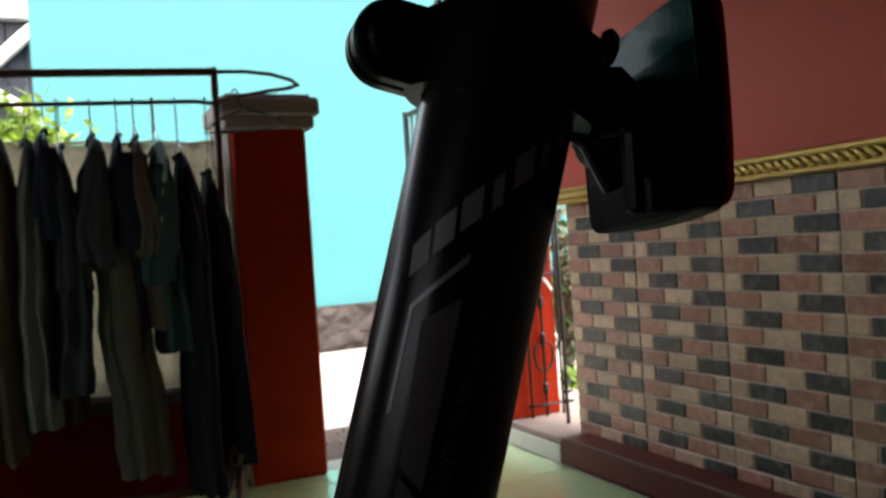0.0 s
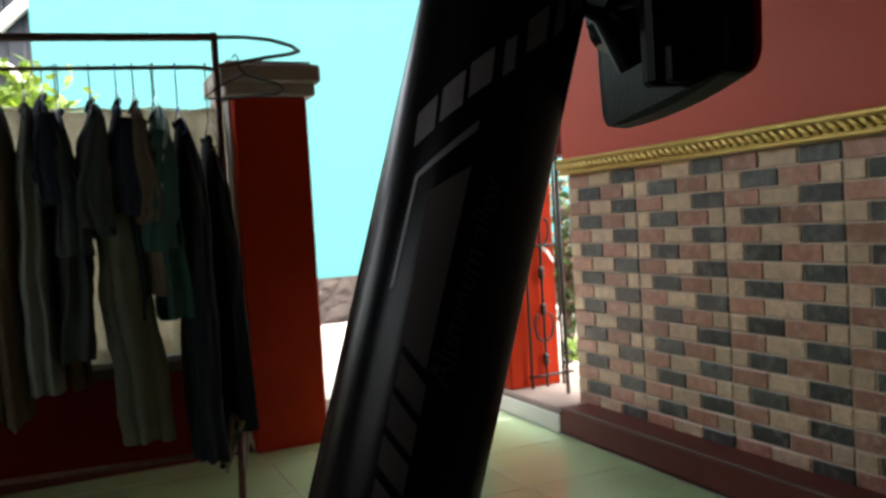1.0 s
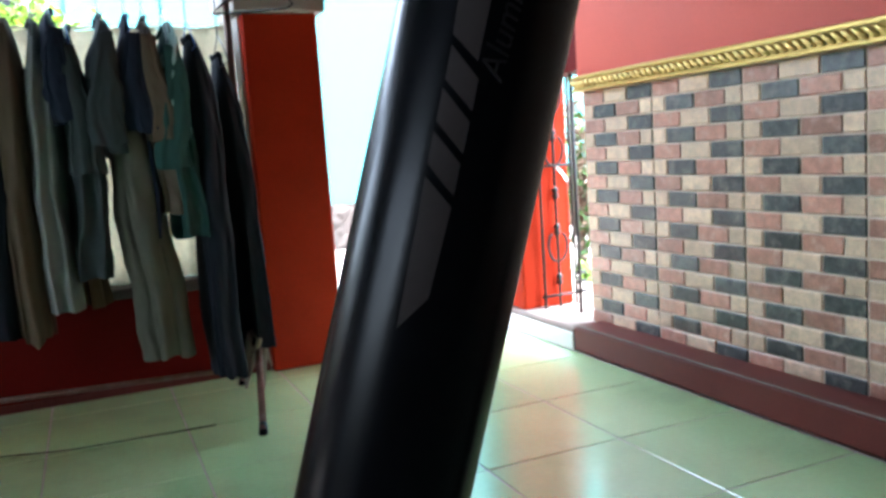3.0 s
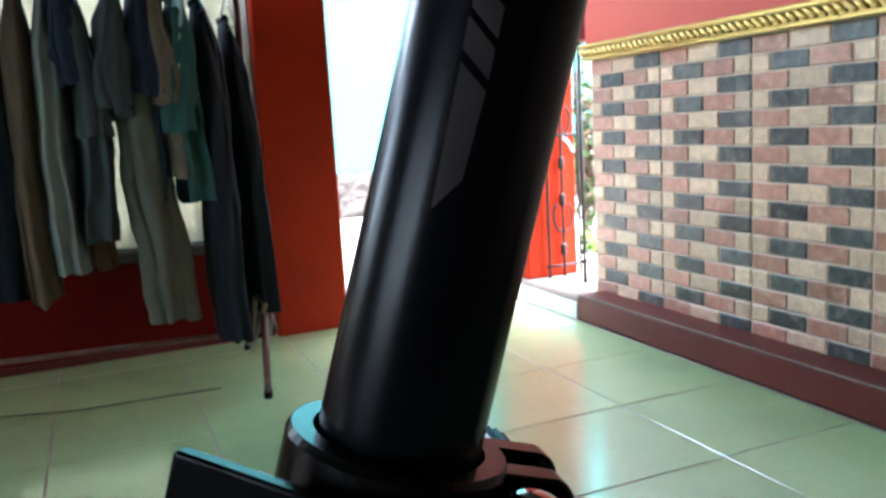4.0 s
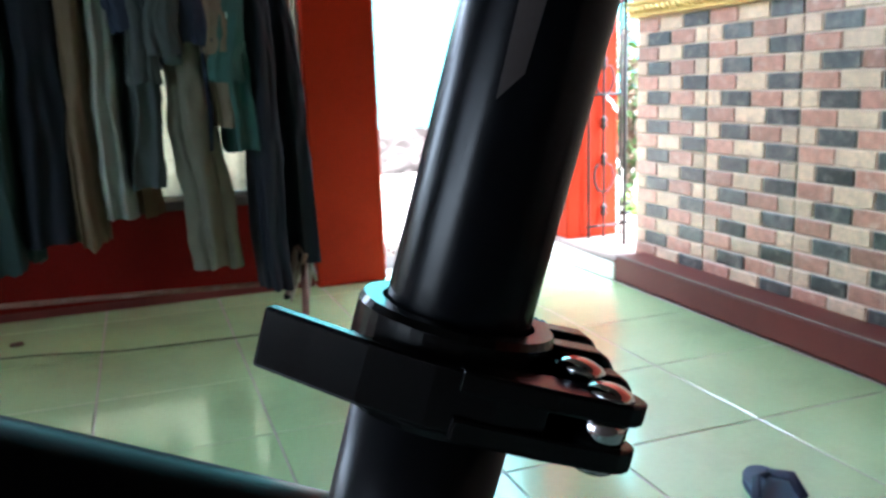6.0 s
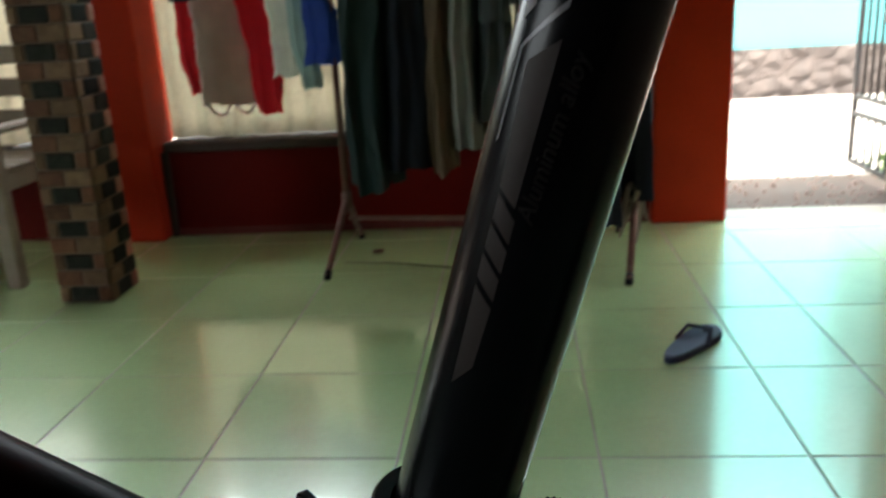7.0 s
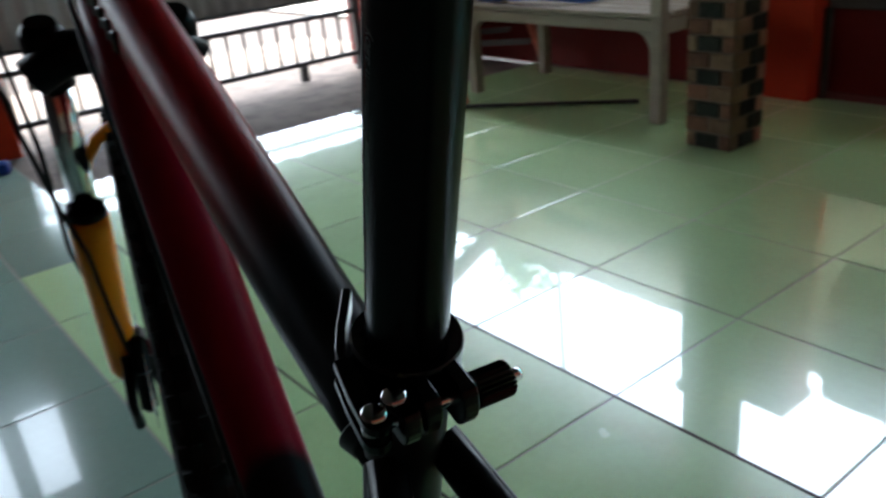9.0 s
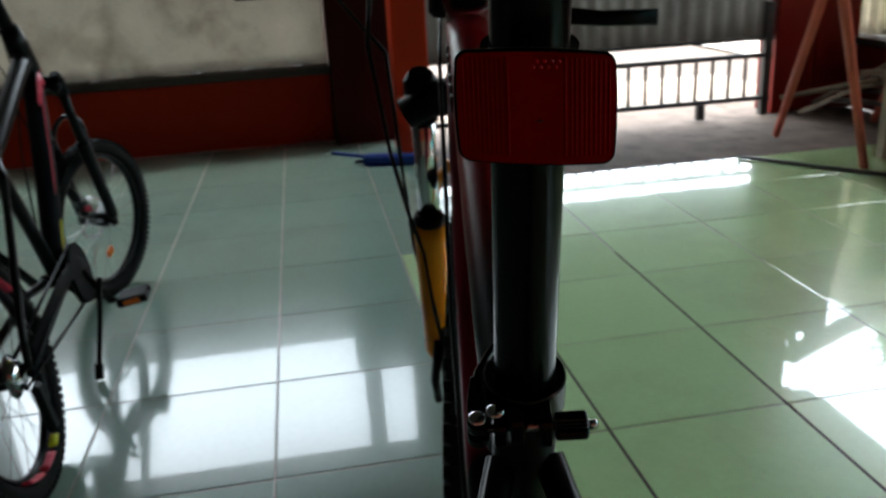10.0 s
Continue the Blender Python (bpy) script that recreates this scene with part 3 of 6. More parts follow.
def wheel(bike, name, c, radius, rim_mat, tyre_mat, spokes=28, knobs=True, turn=None, discs=True):
    """A wheel under the bicycle at c."""
    w = new(name)
    w.parent = bike
    w.location = c
    if turn:
        w.rotation_euler = (0, 0, turn)
    g = Geo().ring((0, 0, 0), (0, 1, 0), radius - 0.025, 0.025, 64, 12, 1.05)
    if knobs:
        for k in range(84):
            a = 2 * math.pi * k / 84
            for lat, hgt in ((-0.019, 0.0), (0.019, 0.0), (0.006 if k % 2 else -0.006, 0.004)):
                rr = radius - 0.006 + hgt
                m = Matrix.Rotation(-a, 4, "Y") @ Matrix.Translation((rr, lat, 0))
                g.box((-0.006, -0.005, -0.007), (0.005, 0.005, 0.007), 0.0, m)
    part("tyre", g, tyre_mat, w, "knobbly black rubber tyre")
    g = Geo()
    prof = [(0.048, -0.011), (0.060, -0.010), (0.066, 0.0), (0.060, 0.010), (0.048, 0.011), (0.054, 0.0)]
    n = 64
    v = [((radius - d) * math.cos(2 * math.pi * i / n), y, (radius - d) * math.sin(2 * math.pi * i / n)) for i in range(n) for d, y in prof]
    k = len(prof)
    f = [(i * k + j, ((i + 1) % n) * k + j, ((i + 1) % n) * k + (j + 1) % k, i * k + (j + 1) % k) for i in range(n) for j in range(k)]
    g.add(v, f, True)
    part("rim", g, rim_mat, w)
    part("hub", Geo().tube([(0, -0.05, 0), (0, -0.03, 0), (0, -0.026, 0), (0, 0.026, 0), (0, 0.03, 0), (0, 0.05, 0)], [0.012, 0.012, 0.026, 0.026, 0.012, 0.012], 16), M_plastic, w)
    g = Geo()
    for i in range(spokes):
        a = 2 * math.pi * i / spokes
        b = a + (0.5 if i % 4 < 2 else -0.5)
        sgn = 1 if i % 2 else -1
        g.tube([(0.024 * math.cos(b), sgn * 0.026, 0.024 * math.sin(b)), ((radius - 0.064) * math.cos(a), 0, (radius - 0.064) * math.sin(a))], 0.0011, 5, caps=False)
    part("spokes", g, M_chrome, w, "thin steel spokes")
    if discs:
        g = Geo().ring((0, 0.036, 0), (0, 1, 0), 0.071, 0.009, 48, 6, 0.1)
        for i in range(6):
            a = math.pi / 3 * i
            g.tube([(0.016 * math.cos(a), 0.036, 0.016 * math.sin(a)), (0.066 * math.cos(a + 0.4), 0.036, 0.066 * math.sin(a + 0.4))], 0.004, 6, 0.3)
        part("brake_disc", g, M_chrome, w, "drilled steel brake disc")
    return w


def make_bike(at, label, pal, steer=0.0, detail=True, r=0.345, half=0.33, rear_x=-0.296, rise=0.02):
    bike = thing("bicycle", label, "bicycle", at)
    # frame
    bb, rear, front = Vector((0.136, 0, 0.30)), Vector((rear_x, 0, r)), Vector((0.785, 0, r))
    hd_top, hd_bot = Vector((0.560, 0, 0.895)), Vector((0.598, 0, 0.805))
    st = [on_axis(0, 0, -0.03), on_axis(0, 0, -0.10), on_axis(0, 0, -0.25), bb]
    part("seat_tube", Geo().tube(st, [0.0182, 0.0175, 0.0175, 0.019], 24), pal["seat"], bike, "matt black seat tube")
    tt = [Vector(p) for p in ((0.020, 0, 0.668), (0.06, 0, 0.682), (0.11, 0, 0.699), (0.2, 0, 0.733), (0.3, 0, 0.770), (0.4, 0, 0.806), (0.5, 0, 0.840), (0.57, 0, 0.863))]
    part("top_tube", Geo().tube(tt, [0.0190, 0.0210, 0.0235, 0.0255, 0.027, 0.028, 0.029, 0.029], 28, [0.95, 0.95, 0.92, 0.9, 0.88, 0.86, 0.85, 0.85], side=(0, 0, 1)), pal["top"], bike,
         "hydroformed top tube fading from black to red")
    a, b = bb + Vector((0.0, 0, 0.01)), Vector((0.585, 0, 0.825))
    dt = [a + (b - a) * k / 8 + Vector((0.012, 0, -0.014)) * math.sin(math.pi * k / 8) for k in range(9)]
    part("down_tube", Geo().tube(dt, [0.024, 0.027, 0.030, 0.031, 0.031, 0.031, 0.030, 0.029, 0.026], 28, 0.92, side=(0, 1, 0)), pal["down"], bike, "thick red down tube, black at its foot")
    part("head_tube", Geo().tube([hd_bot, hd_bot + (hd_top - hd_bot) * 0.12, hd_bot + (hd_top - hd_bot) * 0.88, hd_top], [0.029, 0.025, 0.024, 0.027], 24), pal["head"], bike, "red head tube")
    g = Geo()
    for k in range(7):
        q = on_axis(0.010, 0, -0.082)
        g.ring(q + FW * (0.0012 * k) - UP * 0.012, FW * 0.85 + UP * 0.25, 0.0185 + 0.0004 * k, 0.0013, 28, 6)
    part("weld_bead", g, pal["seat"], bike, "rippled weld bead")
    for sgn in (1, -1):
        p0 = on_axis(-0.008, sgn * 0.013, -0.085)
        part("seat_stay", Geo().tube([p0, p0 + Vector((-0.05, sgn * 0.018, -0.045)), rear + Vector((0.05, sgn * 0.062, 0.07)), rear + Vector((0, sgn * 0.066, 0.005))], [0.009, 0.010, 0.009, 0.008], 14), pal["seat"], bike)
        part("chain_stay", Geo().tube([bb + Vector((-0.01, sgn * 0.03, 0)), bb + Vector((-0.12, sgn * 0.048, 0.01)), rear + Vector((0, sgn * 0.066, -0.005))], [0.014, 0.012, 0.009], 14), pal["seat"], bike)
    part("bottom_bracket", Geo().tube([bb + Vector((0, -0.038, 0)), bb + Vector((0, 0.038, 0))], 0.021, 20), pal["seat"], bike)
    # fork and steering, turned about the head
    ax = (hd_top - hd_bot).normalized()
    fork = new("fork")
    fork.parent = bike
    fork.matrix_local = Matrix.Translation(hd_bot) @ Matrix.Rotation(steer, 4, ax) @ Matrix.Translation(-hd_bot)
    crown = hd_bot - ax * 0.035
    g = Geo()
    g.tube([crown + Vector((0, -0.078, -0.012)), crown + Vector((0, -0.045, 0.008)), crown + Vector((0, 0.045, 0.008)), crown + Vector((0, 0.078, -0.012))], [0.019, 0.022, 0.022, 0.019], 16)
    part("crown", g, M_plastic, fork, "black fork crown")
    for sgn in (1, -1):
        o = Vector((0.018, sgn * 0.060, 0))
        top = crown + o + ax * 0.03
        low = front + Vector((-0.012, sgn * 0.060, 0.012))
        d = low - top
        part("crown_sleeve", Geo().tube([top + ax * 0.012, top, top + d * 0.11], [0.014, 0.0215, 0.0205], 18), M_plastic, fork)
        part("stanchion", Geo().tube([top + d * 0.08, top + d * 0.48], 0.0148, 20), pal["stanchion"], fork)
        part("wiper_seal", Geo().tube([top + d * 0.42, top + d * 0.435, top + d * 0.455], [0.018, 0.0215, 0.0215], 18), M_plastic, fork)
        part("lower_leg", Geo().tube([top + d * 0.45, top + d * 0.5, top + d * 0.7, top + d * 0.97, low], [0.0222, 0.0222, 0.0205, 0.0185, 0.014], 20), pal["fork"], fork, "painted lower fork leg")
        part("dropout", Geo().box((-0.016, -0.006, -0.028), (0.014, 0.006, 0.02), 0.004, Matrix.Translation(low)), M_plastic, fork)
    d = (front + Vector((-0.012, 0, 0.012))) - (crown + Vector((0.018, 0, 0)) + ax * 0.03)
    q = crown + Vector((0.018, 0, 0)) + ax * 0.03 + d * 0.47
    arch = [q + Vector((0.012 + 0.022 * math.sin(math.pi * k / 10), 0.060 * math.cos(math.pi * k / 10), 0.095 * math.sin(math.pi * k / 10) ** 0.8)) for k in range(11)]
    part("brake_arch", Geo().tube(arch, 0.013, 12, 0.55, side=(1, 0, 0)), pal["fork"], fork, "painted fork brace")
    wheel(fork, "front_wheel", front, r, pal["rim"], M_tyre)
    part("brake_caliper", Geo().box((-0.055, 0.028, 0.02), (-0.012, 0.052, 0.075), 0.006, Matrix.Translation(front)), M_plastic, fork, "black disc brake caliper")
    part("caliper_adjuster", Geo().tube([front + Vector((-0.035, 0.030, 0.05)), front + Vector((-0.035, 0.010, 0.05))], [0.011, 0.012], 12), pal["accent"], fork, "red adjuster dial")
    if detail:
        part("caliper_bracket", Geo().box((-0.040, 0.030, -0.045), (0.012, 0.052, 0.022), 0.008, Matrix.Translation(front)).tube([front + Vector((-0.045, 0.055, 0.05)), front + Vector((-0.06, 0.06, -0.01)), front + Vector((-0.03, 0.058, -0.06))], 0.007, 8), M_plastic, fork, "black caliper mount and cable arm")
        t_ = crown + Vector((0.018, 0.060, 0)) + ax * 0.03
        l_ = front + Vector((-0.012, 0.060, 0.012))
        hose = [t_ + Vector((-0.05, 0.045, 0.14)), t_ + Vector((-0.045, 0.055, 0.05)), t_.lerp(l_, 0.2) + Vector((-0.03, 0.040, 0)), t_.lerp(l_, 0.42) + Vector((-0.018, 0.024, 0)), t_.lerp(l_, 0.55) + Vector((-0.021, 0.008, 0)), t_.lerp(l_, 0.75) + Vector((-0.0205, 0.0, 0)), t_.lerp(l_, 0.93) + Vector((-0.026, -0.012, 0))]
        part("brake_hose", Geo().tube(hose, 0.0028, 8), M_plastic, fork, "black brake cable along the fork leg")
    stem_top = hd_top + ax * rise
    bar_c = stem_top + Vector((0.055, 0, 0.008))
    part("stem", Geo().tube([hd_top, stem_top + ax * 0.012], 0.021, 18).tube([stem_top, bar_c], [0.018, 0.017], 16), M_plastic, fork)
    bar_pts = [bar_c + Vector((-0.035 * abs(k) ** 1.5, half * k, 0.012 * abs(k))) for k in (-1, -0.6, -0.25, -0.1, 0.1, 0.25, 0.6, 1)]
    part("handlebar", Geo().tube(bar_pts, [0.011, 0.011, 0.012, 0.0155, 0.0155, 0.012, 0.011, 0.011], 14), M_plastic, fork)
    for sgn in (1, -1):
        p0, p1 = bar_pts[-1 if sgn > 0 else 0], bar_pts[-2 if sgn > 0 else 1]
        part("grip", Geo().tube([p0 + (p0 - p1) * 0.05, p0, p0 + (p1 - p0) * 0.9, p0 + (p1 - p0) * 0.95], [0.014, 0.0165, 0.0155, 0.019], 16), M_tyre, fork, "black rubber grip")
        q = p0 + (p1 - p0) * 1.15
        part("brake_lever", Geo().tube([q, q + Vector((0.04, 0, -0.015)), q + Vector((0.055, sgn * 0.03, -0.025)), q + Vector((0.05, sgn * 0.11, -0.03))], [0.011, 0.009, 0.006, 0.005], 10, 0.7), M_plastic, fork)
    if detail:
        part("lever_blade", Geo().tube([(0.60, -0.05, 0.884), (0.605, -0.10, 0.876), (0.60, -0.15, 0.8725), (0.60, -0.212, 0.8735)], [0.012, 0.0105, 0.009, 0.0095], 12, 0.6, side=(0, 0, 1)), M_plastic, fork, "black brake lever blade")
        part("lever_clamp", Geo().box((0.575, -0.075, 0.876), (0.625, 0.045, 0.906), 0.006), M_plastic, fork, "black lever clamp")
    # cranks and drive
    ch = Geo().ring(bb + Vector((0, -0.052, 0)), (0, 1, 0), 0.075, 0.012, 48, 6, 0.15)
    for k in range(5):
        a = 2 * math.pi * k / 5
        ch.tube([bb + Vector((0, -0.052, 0)), bb + Vector((0.07 * math.cos(a), -0.052, 0.07 * math.sin(a)))], 0.008, 6, 0.5)
    part("chainring", ch, M_plastic, bike)
    for sgn, ang in ((1, 2.2), (-1, 2.2 + math.pi)):
        e = bb + Vector((0.17 * math.cos(ang), sgn * 0.085, 0.17 * math.sin(ang)))
        part("crank", Geo().tube([bb + Vector((0, sgn * 0.062, 0)), e], [0.016, 0.012], 10, 0.5, side=(0, 1, 0)), M_plastic, bike)
        pd = new("pedal")
        pd.parent = bike
        pd.location = e
        part("pedal_axle", Geo().tube([(0, 0, 0), (0, sgn * 0.1, 0)], 0.006, 8), M_chrome, pd)
        part("platform", Geo().box((-0.042, sgn * 0.02, -0.013), (0.042, sgn * 0.105, -0.004), 0.004).box((-0.042, sgn * 0.02, 0.004), (0.042, sgn * 0.105, 0.013), 0.004)
             .box((-0.046, sgn * 0.02, -0.01), (-0.034, sgn * 0.105, 0.01), 0.003).box((0.034, sgn * 0.02, -0.01), (0.046, sgn * 0.105, 0.01), 0.003), M_plastic, pd, "black cage pedal")
        part("pedal_reflector", Geo().box((-0.05, sgn * 0.04, -0.007), (-0.0462, sgn * 0.085, 0.007), 0.001), pal["orange"], pd, "orange reflector")
    g = Geo()
    for z in (0.062, -0.062):
        g.tube([bb + Vector((0, -0.052, z * 1.25)), rear + Vector((0, -0.045, z * 0.6))], 0.0042, 6, 0.7)
    part("chain", g, M_chrome if detail else M_plastic, bike)
    wheel(bike, "rear_wheel", rear, r, pal["rim"], M_tyre)
    part("cassette", Geo().tube([rear + Vector((0, -0.030, 0)), rear + Vector((0, -0.052, 0))], [0.05, 0.024], 24), M_chrome, bike)
    part("derailleur", Geo().box((-0.02, -0.075, -0.15), (0.02, -0.055, -0.03), 0.008, Matrix.Translation(rear)), M_plastic, bike)
    if detail:
        part("kickstand", Geo().tube([rear + Vector((0.06, 0.07, -0.03)), rear + Vector((0.09, 0.13, -r + 0.004))], [0.008, 0.007], 8), M_plastic, bike)
    # cables
    g = Geo()
    g.tube([bar_c + Vector((0.02, 0.22, 0)), bar_c + Vector((0.10, 0.16, -0.02)), crown + Vector((0.06, 0.10, 0.06)), crown + Vector((0.02, 0.088, -0.08)), front + Vector((-0.03, 0.085, 0.20)), front + Vector((-0.04, 0.06, 0.08))], 0.0026, 8)
    part("front_brake_cable", g, M_plastic, bike, "black brake cable looping down to the front brake")
    g = Geo()
    g.tube([bar_c + Vector((0.02, -0.2, 0)), bar_c + Vector((0.09, -0.1, 0.03)), bar_c + Vector((0.05, 0.03, -0.05)), Vector((0.55, 0.034, 0.83)), Vector((0.35, 0.036, 0.62)), Vector((0.16, 0.03, 0.33))], 0.0026, 8)
    part("rear_cable", g, M_plastic, bike)
    # seat post and saddle
    rr = 0.0158
    post = part("seat_post", Geo().tube([on_axis(0, 0, s) for s in (-0.10, -0.02, 0.05, 0.12, 0.2, 0.27)], rr, 64), pal["post"], bike, "satin black aluminium seat post")
    hi = on_axis(0, 0, 0.29)
    part("saddle_clamp", Geo().box((-0.035, -0.016, -0.02), (0.035, 0.016, 0.015), 0.006, Matrix.Translation(hi)), M_plastic, bike)
    g = Geo()

    def sad(u, v):
        x = -0.145 + 0.275 * u
        half = 0.072 * (1 - u) ** 0.9 + 0.019 + 0.004 * math.sin(u * 6)
        a = math.pi * 2 * v
        return (hi.x + x, half * math.cos(a), hi.z + 0.045 + (0.026 if math.sin(a) > 0 else 0.012) * math.sin(a) * (0.9 + 0.2 * u) + 0.012 * (0.5 - u) ** 2)
    g.grid(sad, 20, 28)
    part("saddle", g, M_tyre, bike, "black padded saddle")
    for sgn in (1, -1):
        part("saddle_rail", Geo().tube([hi + Vector((-0.1, sgn * 0.022, 0.03)), hi + Vector((-0.04, sgn * 0.018, 0.004)), hi + Vector((0.04, sgn * 0.018, 0.004)), hi + Vector((0.1, sgn * 0.01, 0.03))], 0.0035, 8), M_chrome, bike)
    # seat collar with quick release
    col = new("seat_collar")
    col.parent = bike
    g = Geo()
    prof = [(0.0168, -0.047), (0.0208, -0.047), (0.0216, -0.0455), (0.0216, -0.027), (0.0208, -0.0255), (0.0168, -0.0255)]
    n = 48
    v = [on_axis(q * math.cos(2 * math.pi * i / n), q * math.sin(2 * math.pi * i / n), s) for i in range(n) for q, s in prof]
    k = len(prof)
    g.add(v, [(i * k + j, ((i + 1) % n) * k + j, ((i + 1) % n) * k + (j + 1) % k, i * k + (j + 1) % k) for i in range(n) for j in range(k)], False)
    part("band", g, M_collar, col, "black anodised clamp band")

    def lug(l0, l1, f1, s0, s1, mat, name, lab):
        g = Geo()
        pts = []
        for a in range(9):
            w = -math.pi / 2 + math.pi * a / 8
            pts.append((f1 - 0.5 * (s1 - s0) * 0.55 * math.cos(w), (s0 + s1) / 2 + (s1 - s0) / 2 * math.sin(w)))
        pts = [(-0.018, s0)] + pts + [(-0.018, s1)]
        m = len(pts)
        v = [on_axis(f, l, s) for l in (l0, l1) for f, s in pts]
        fc = [tuple(range(m)), tuple(range(m, 2 * m))] + [(i, (i + 1) % m, m + (i + 1) % m, m + i) for i in range(m)]
        g.add(v, fc)
        ob = part(name, g, mat, col, lab)
        be = ob.modifiers.new("edge", "BEVEL")
        be.width, be.segments = 0.0009, 2
        return ob

    lug(-0.0105, -0.0035, -0.032, -0.045, -0.0265, M_collar, "ear", "")
    lug(0.0035, 0.0105, -0.0300, -0.045, -0.0265, M_collar, "ear", "")
    lug(0.0122, 0.0188, -0.0315, -0.0445, -0.0285, M_collar, "cam_block", "black block beside the lever fork")

    def tine(s0, s1, name):
        """One arm of the lever's fork, round at its end."""
        out = [(0.004, 0.0225), (0.004, 0.0285), (-0.014, 0.0310)] + [(-0.0275 + 0.0062 * math.cos(a_), 0.0262 + 0.0056 * math.sin(a_)) for a_ in [math.radians(80 + 20 * k_) for k_ in range(11)]] + [(-0.014, 0.0212)]
        m = len(out)
        v = [on_axis(f_, l_, s_) for s_ in (s0, s1) for f_, l_ in out]
        g = Geo().add(v, [tuple(range(m)), tuple(range(m, 2 * m))] + [(i, (i + 1) % m, m + (i + 1) % m, m + i) for i in range(m)])
        ob = part(name, g, M_collar, col, "rounded arm of the lever fork")
        be = ob.modifiers.new("edge", "BEVEL")
        be.width, be.segments = 0.0007, 2

    tine(-0.0345, -0.0300, "fork_arm")
    tine(-0.0440, -0.0392, "fork_arm")
    part("pivot_barrel", Geo().tube([on_axis(-0.0262, 0.0262, s_) for s_ in (-0.0392, -0.0382, -0.0355, -0.0345)], [0.0044, 0.0050, 0.0050, 0.0044], 24), M_chrome, col, "polished steel pivot barrel")
    for f_, l_, s_ in ((-0.0258, 0.0264, -0.0300), (-0.0230, 0.0172, -0.0285)):
        part("dome_nut", Geo().tube([on_axis(f_, l_, s_ + k_) for k_ in (-0.0006, 0.0004, 0.0012, 0.0018, 0.0021)], [0.0050, 0.0049, 0.0040, 0.0024, 0.0005], 24), M_chrome, col, "bright domed steel nut")
    part("dome_nut", Geo().tube([on_axis(-0.0258, 0.0264, -0.0440 - k_) for k_ in (-0.0006, 0.0004, 0.0012, 0.0018, 0.0021)], [0.0050, 0.0049, 0.0040, 0.0024, 0.0005], 24), M_chrome, col, "bright domed steel nut")
    g = Geo()
    ctl = [Vector(p) for p in ((-0.0140, 0.0268, 0), (-0.0040, 0.0266, 0), (0.0080, 0.0240, 0), (0.0200, 0.0182, 0), (0.0300, 0.0122, 0), (0.0395, 0.0068, 0))]
    lp = [ctl[i].lerp(ctl[i + 1], k_ / 4) for i in range(5) for k_ in range(4)] + [ctl[-1]]
    v, f = [], []
    for i, p_ in enumerate(lp):
        d = (lp[min(i + 2, len(lp) - 1)] - lp[max(i - 2, 0)]).normalized()
        th, hh_ = 0.0020, 0.0066 - 0.0004 * i / 20
        for o, hs in ((th, -1), (th, 1), (-th, 1), (-th, -1)):
            v.append(on_axis(p_.x - d.y * o, p_.y + d.x * o, -0.0370 + hs * hh_ + 0.0004 * i / 20))
    for i in range(len(lp) - 1):
        for j in range(4):
            f.append((i * 4 + j, i * 4 + (j + 1) % 4, (i + 1) * 4 + (j + 1) % 4, (i + 1) * 4 + j))
    f += [(0, 1, 2, 3), tuple(len(v) - 4 + j for j in range(4))]
    g.add(v, f)
    lev = part("lever", g, M_collar, col, "flat black quick release lever")
    be = lev.modifiers.new("edge", "BEVEL")
    be.width, be.segments, be.angle_limit = 0.0008, 3, radians(50)
    part("bolt", Geo().tube([on_axis(-0.027, 0.0215, -0.0365), on_axis(-0.028, -0.0335, -0.0365)], 0.0024, 12), M_chrome, col, "threaded steel bolt")
    g = Geo()
    n = 44
    v = []
    for l, q in ((-0.0125, 0.0060), (-0.0130, 0.0066), (-0.0275, 0.0066), (-0.0285, 0.0058)):
        for i in range(n):
            a = 2 * math.pi * i / n
            q2 = q + (0.0006 if i % 2 else 0)
            v.append(on_axis(-0.028 + q2 * math.cos(a), l, -0.0365 + q2 * math.sin(a)))
    f = [(r_ * n + i, r_ * n + (i + 1) % n, (r_ + 1) * n + (i + 1) % n, (r_ + 1) * n + i) for r_ in range(3) for i in range(n)] + [tuple(range(n)), tuple(3 * n + i for i in range(n))]
    g.add(v, f)
    part("thumb_nut", g, M_collar, col, "knurled black thumb nut")
    part("bolt_tip", Geo().tube([on_axis(-0.028, -0.0285, -0.0365), on_axis(-0.028, -0.0330, -0.0365), on_axis(-0.028, -0.0335, -0.0365)], [0.0027, 0.0027, 0.0018], 12), M_chrome, col)
    if not detail:
        return bike
    # decals of the seat post
    g = patch(Geo(), [(-27.5, 0.0186), (-12.8, 0.0245), (-10.8, 0.0396), (-29.6, 0.0436)])
    for i in range(3):
        patch(g, [(-30, 0.0457 + 0.0069 * i), (-10.8, 0.0414 + 0.0069 * i), (-11, 0.0467 + 0.0069 * i), (-30.5, 0.0511 + 0.0070 * i)])
    patch(g, [(-31, 0.0667), (-13.5, 0.0632), (-13, 0.0990), (-37, 0.0930)], nv=8)
    part("stripe", g, M_decal, post, "taupe printed stripe cut by slanted slashes")
    g = patch(Geo(), [(-48.3, 0.0750), (-45.8, 0.0760), (-45.5, 0.0952), (-48, 0.0956)])
    patch(g, [(-48, 0.0956), (-45.5, 0.0952), (-14, 0.1052), (-14, 0.1072)], nu=4, nv=8)
    part("edge_line", g, M_decal_light, post, "thin silver printed line")
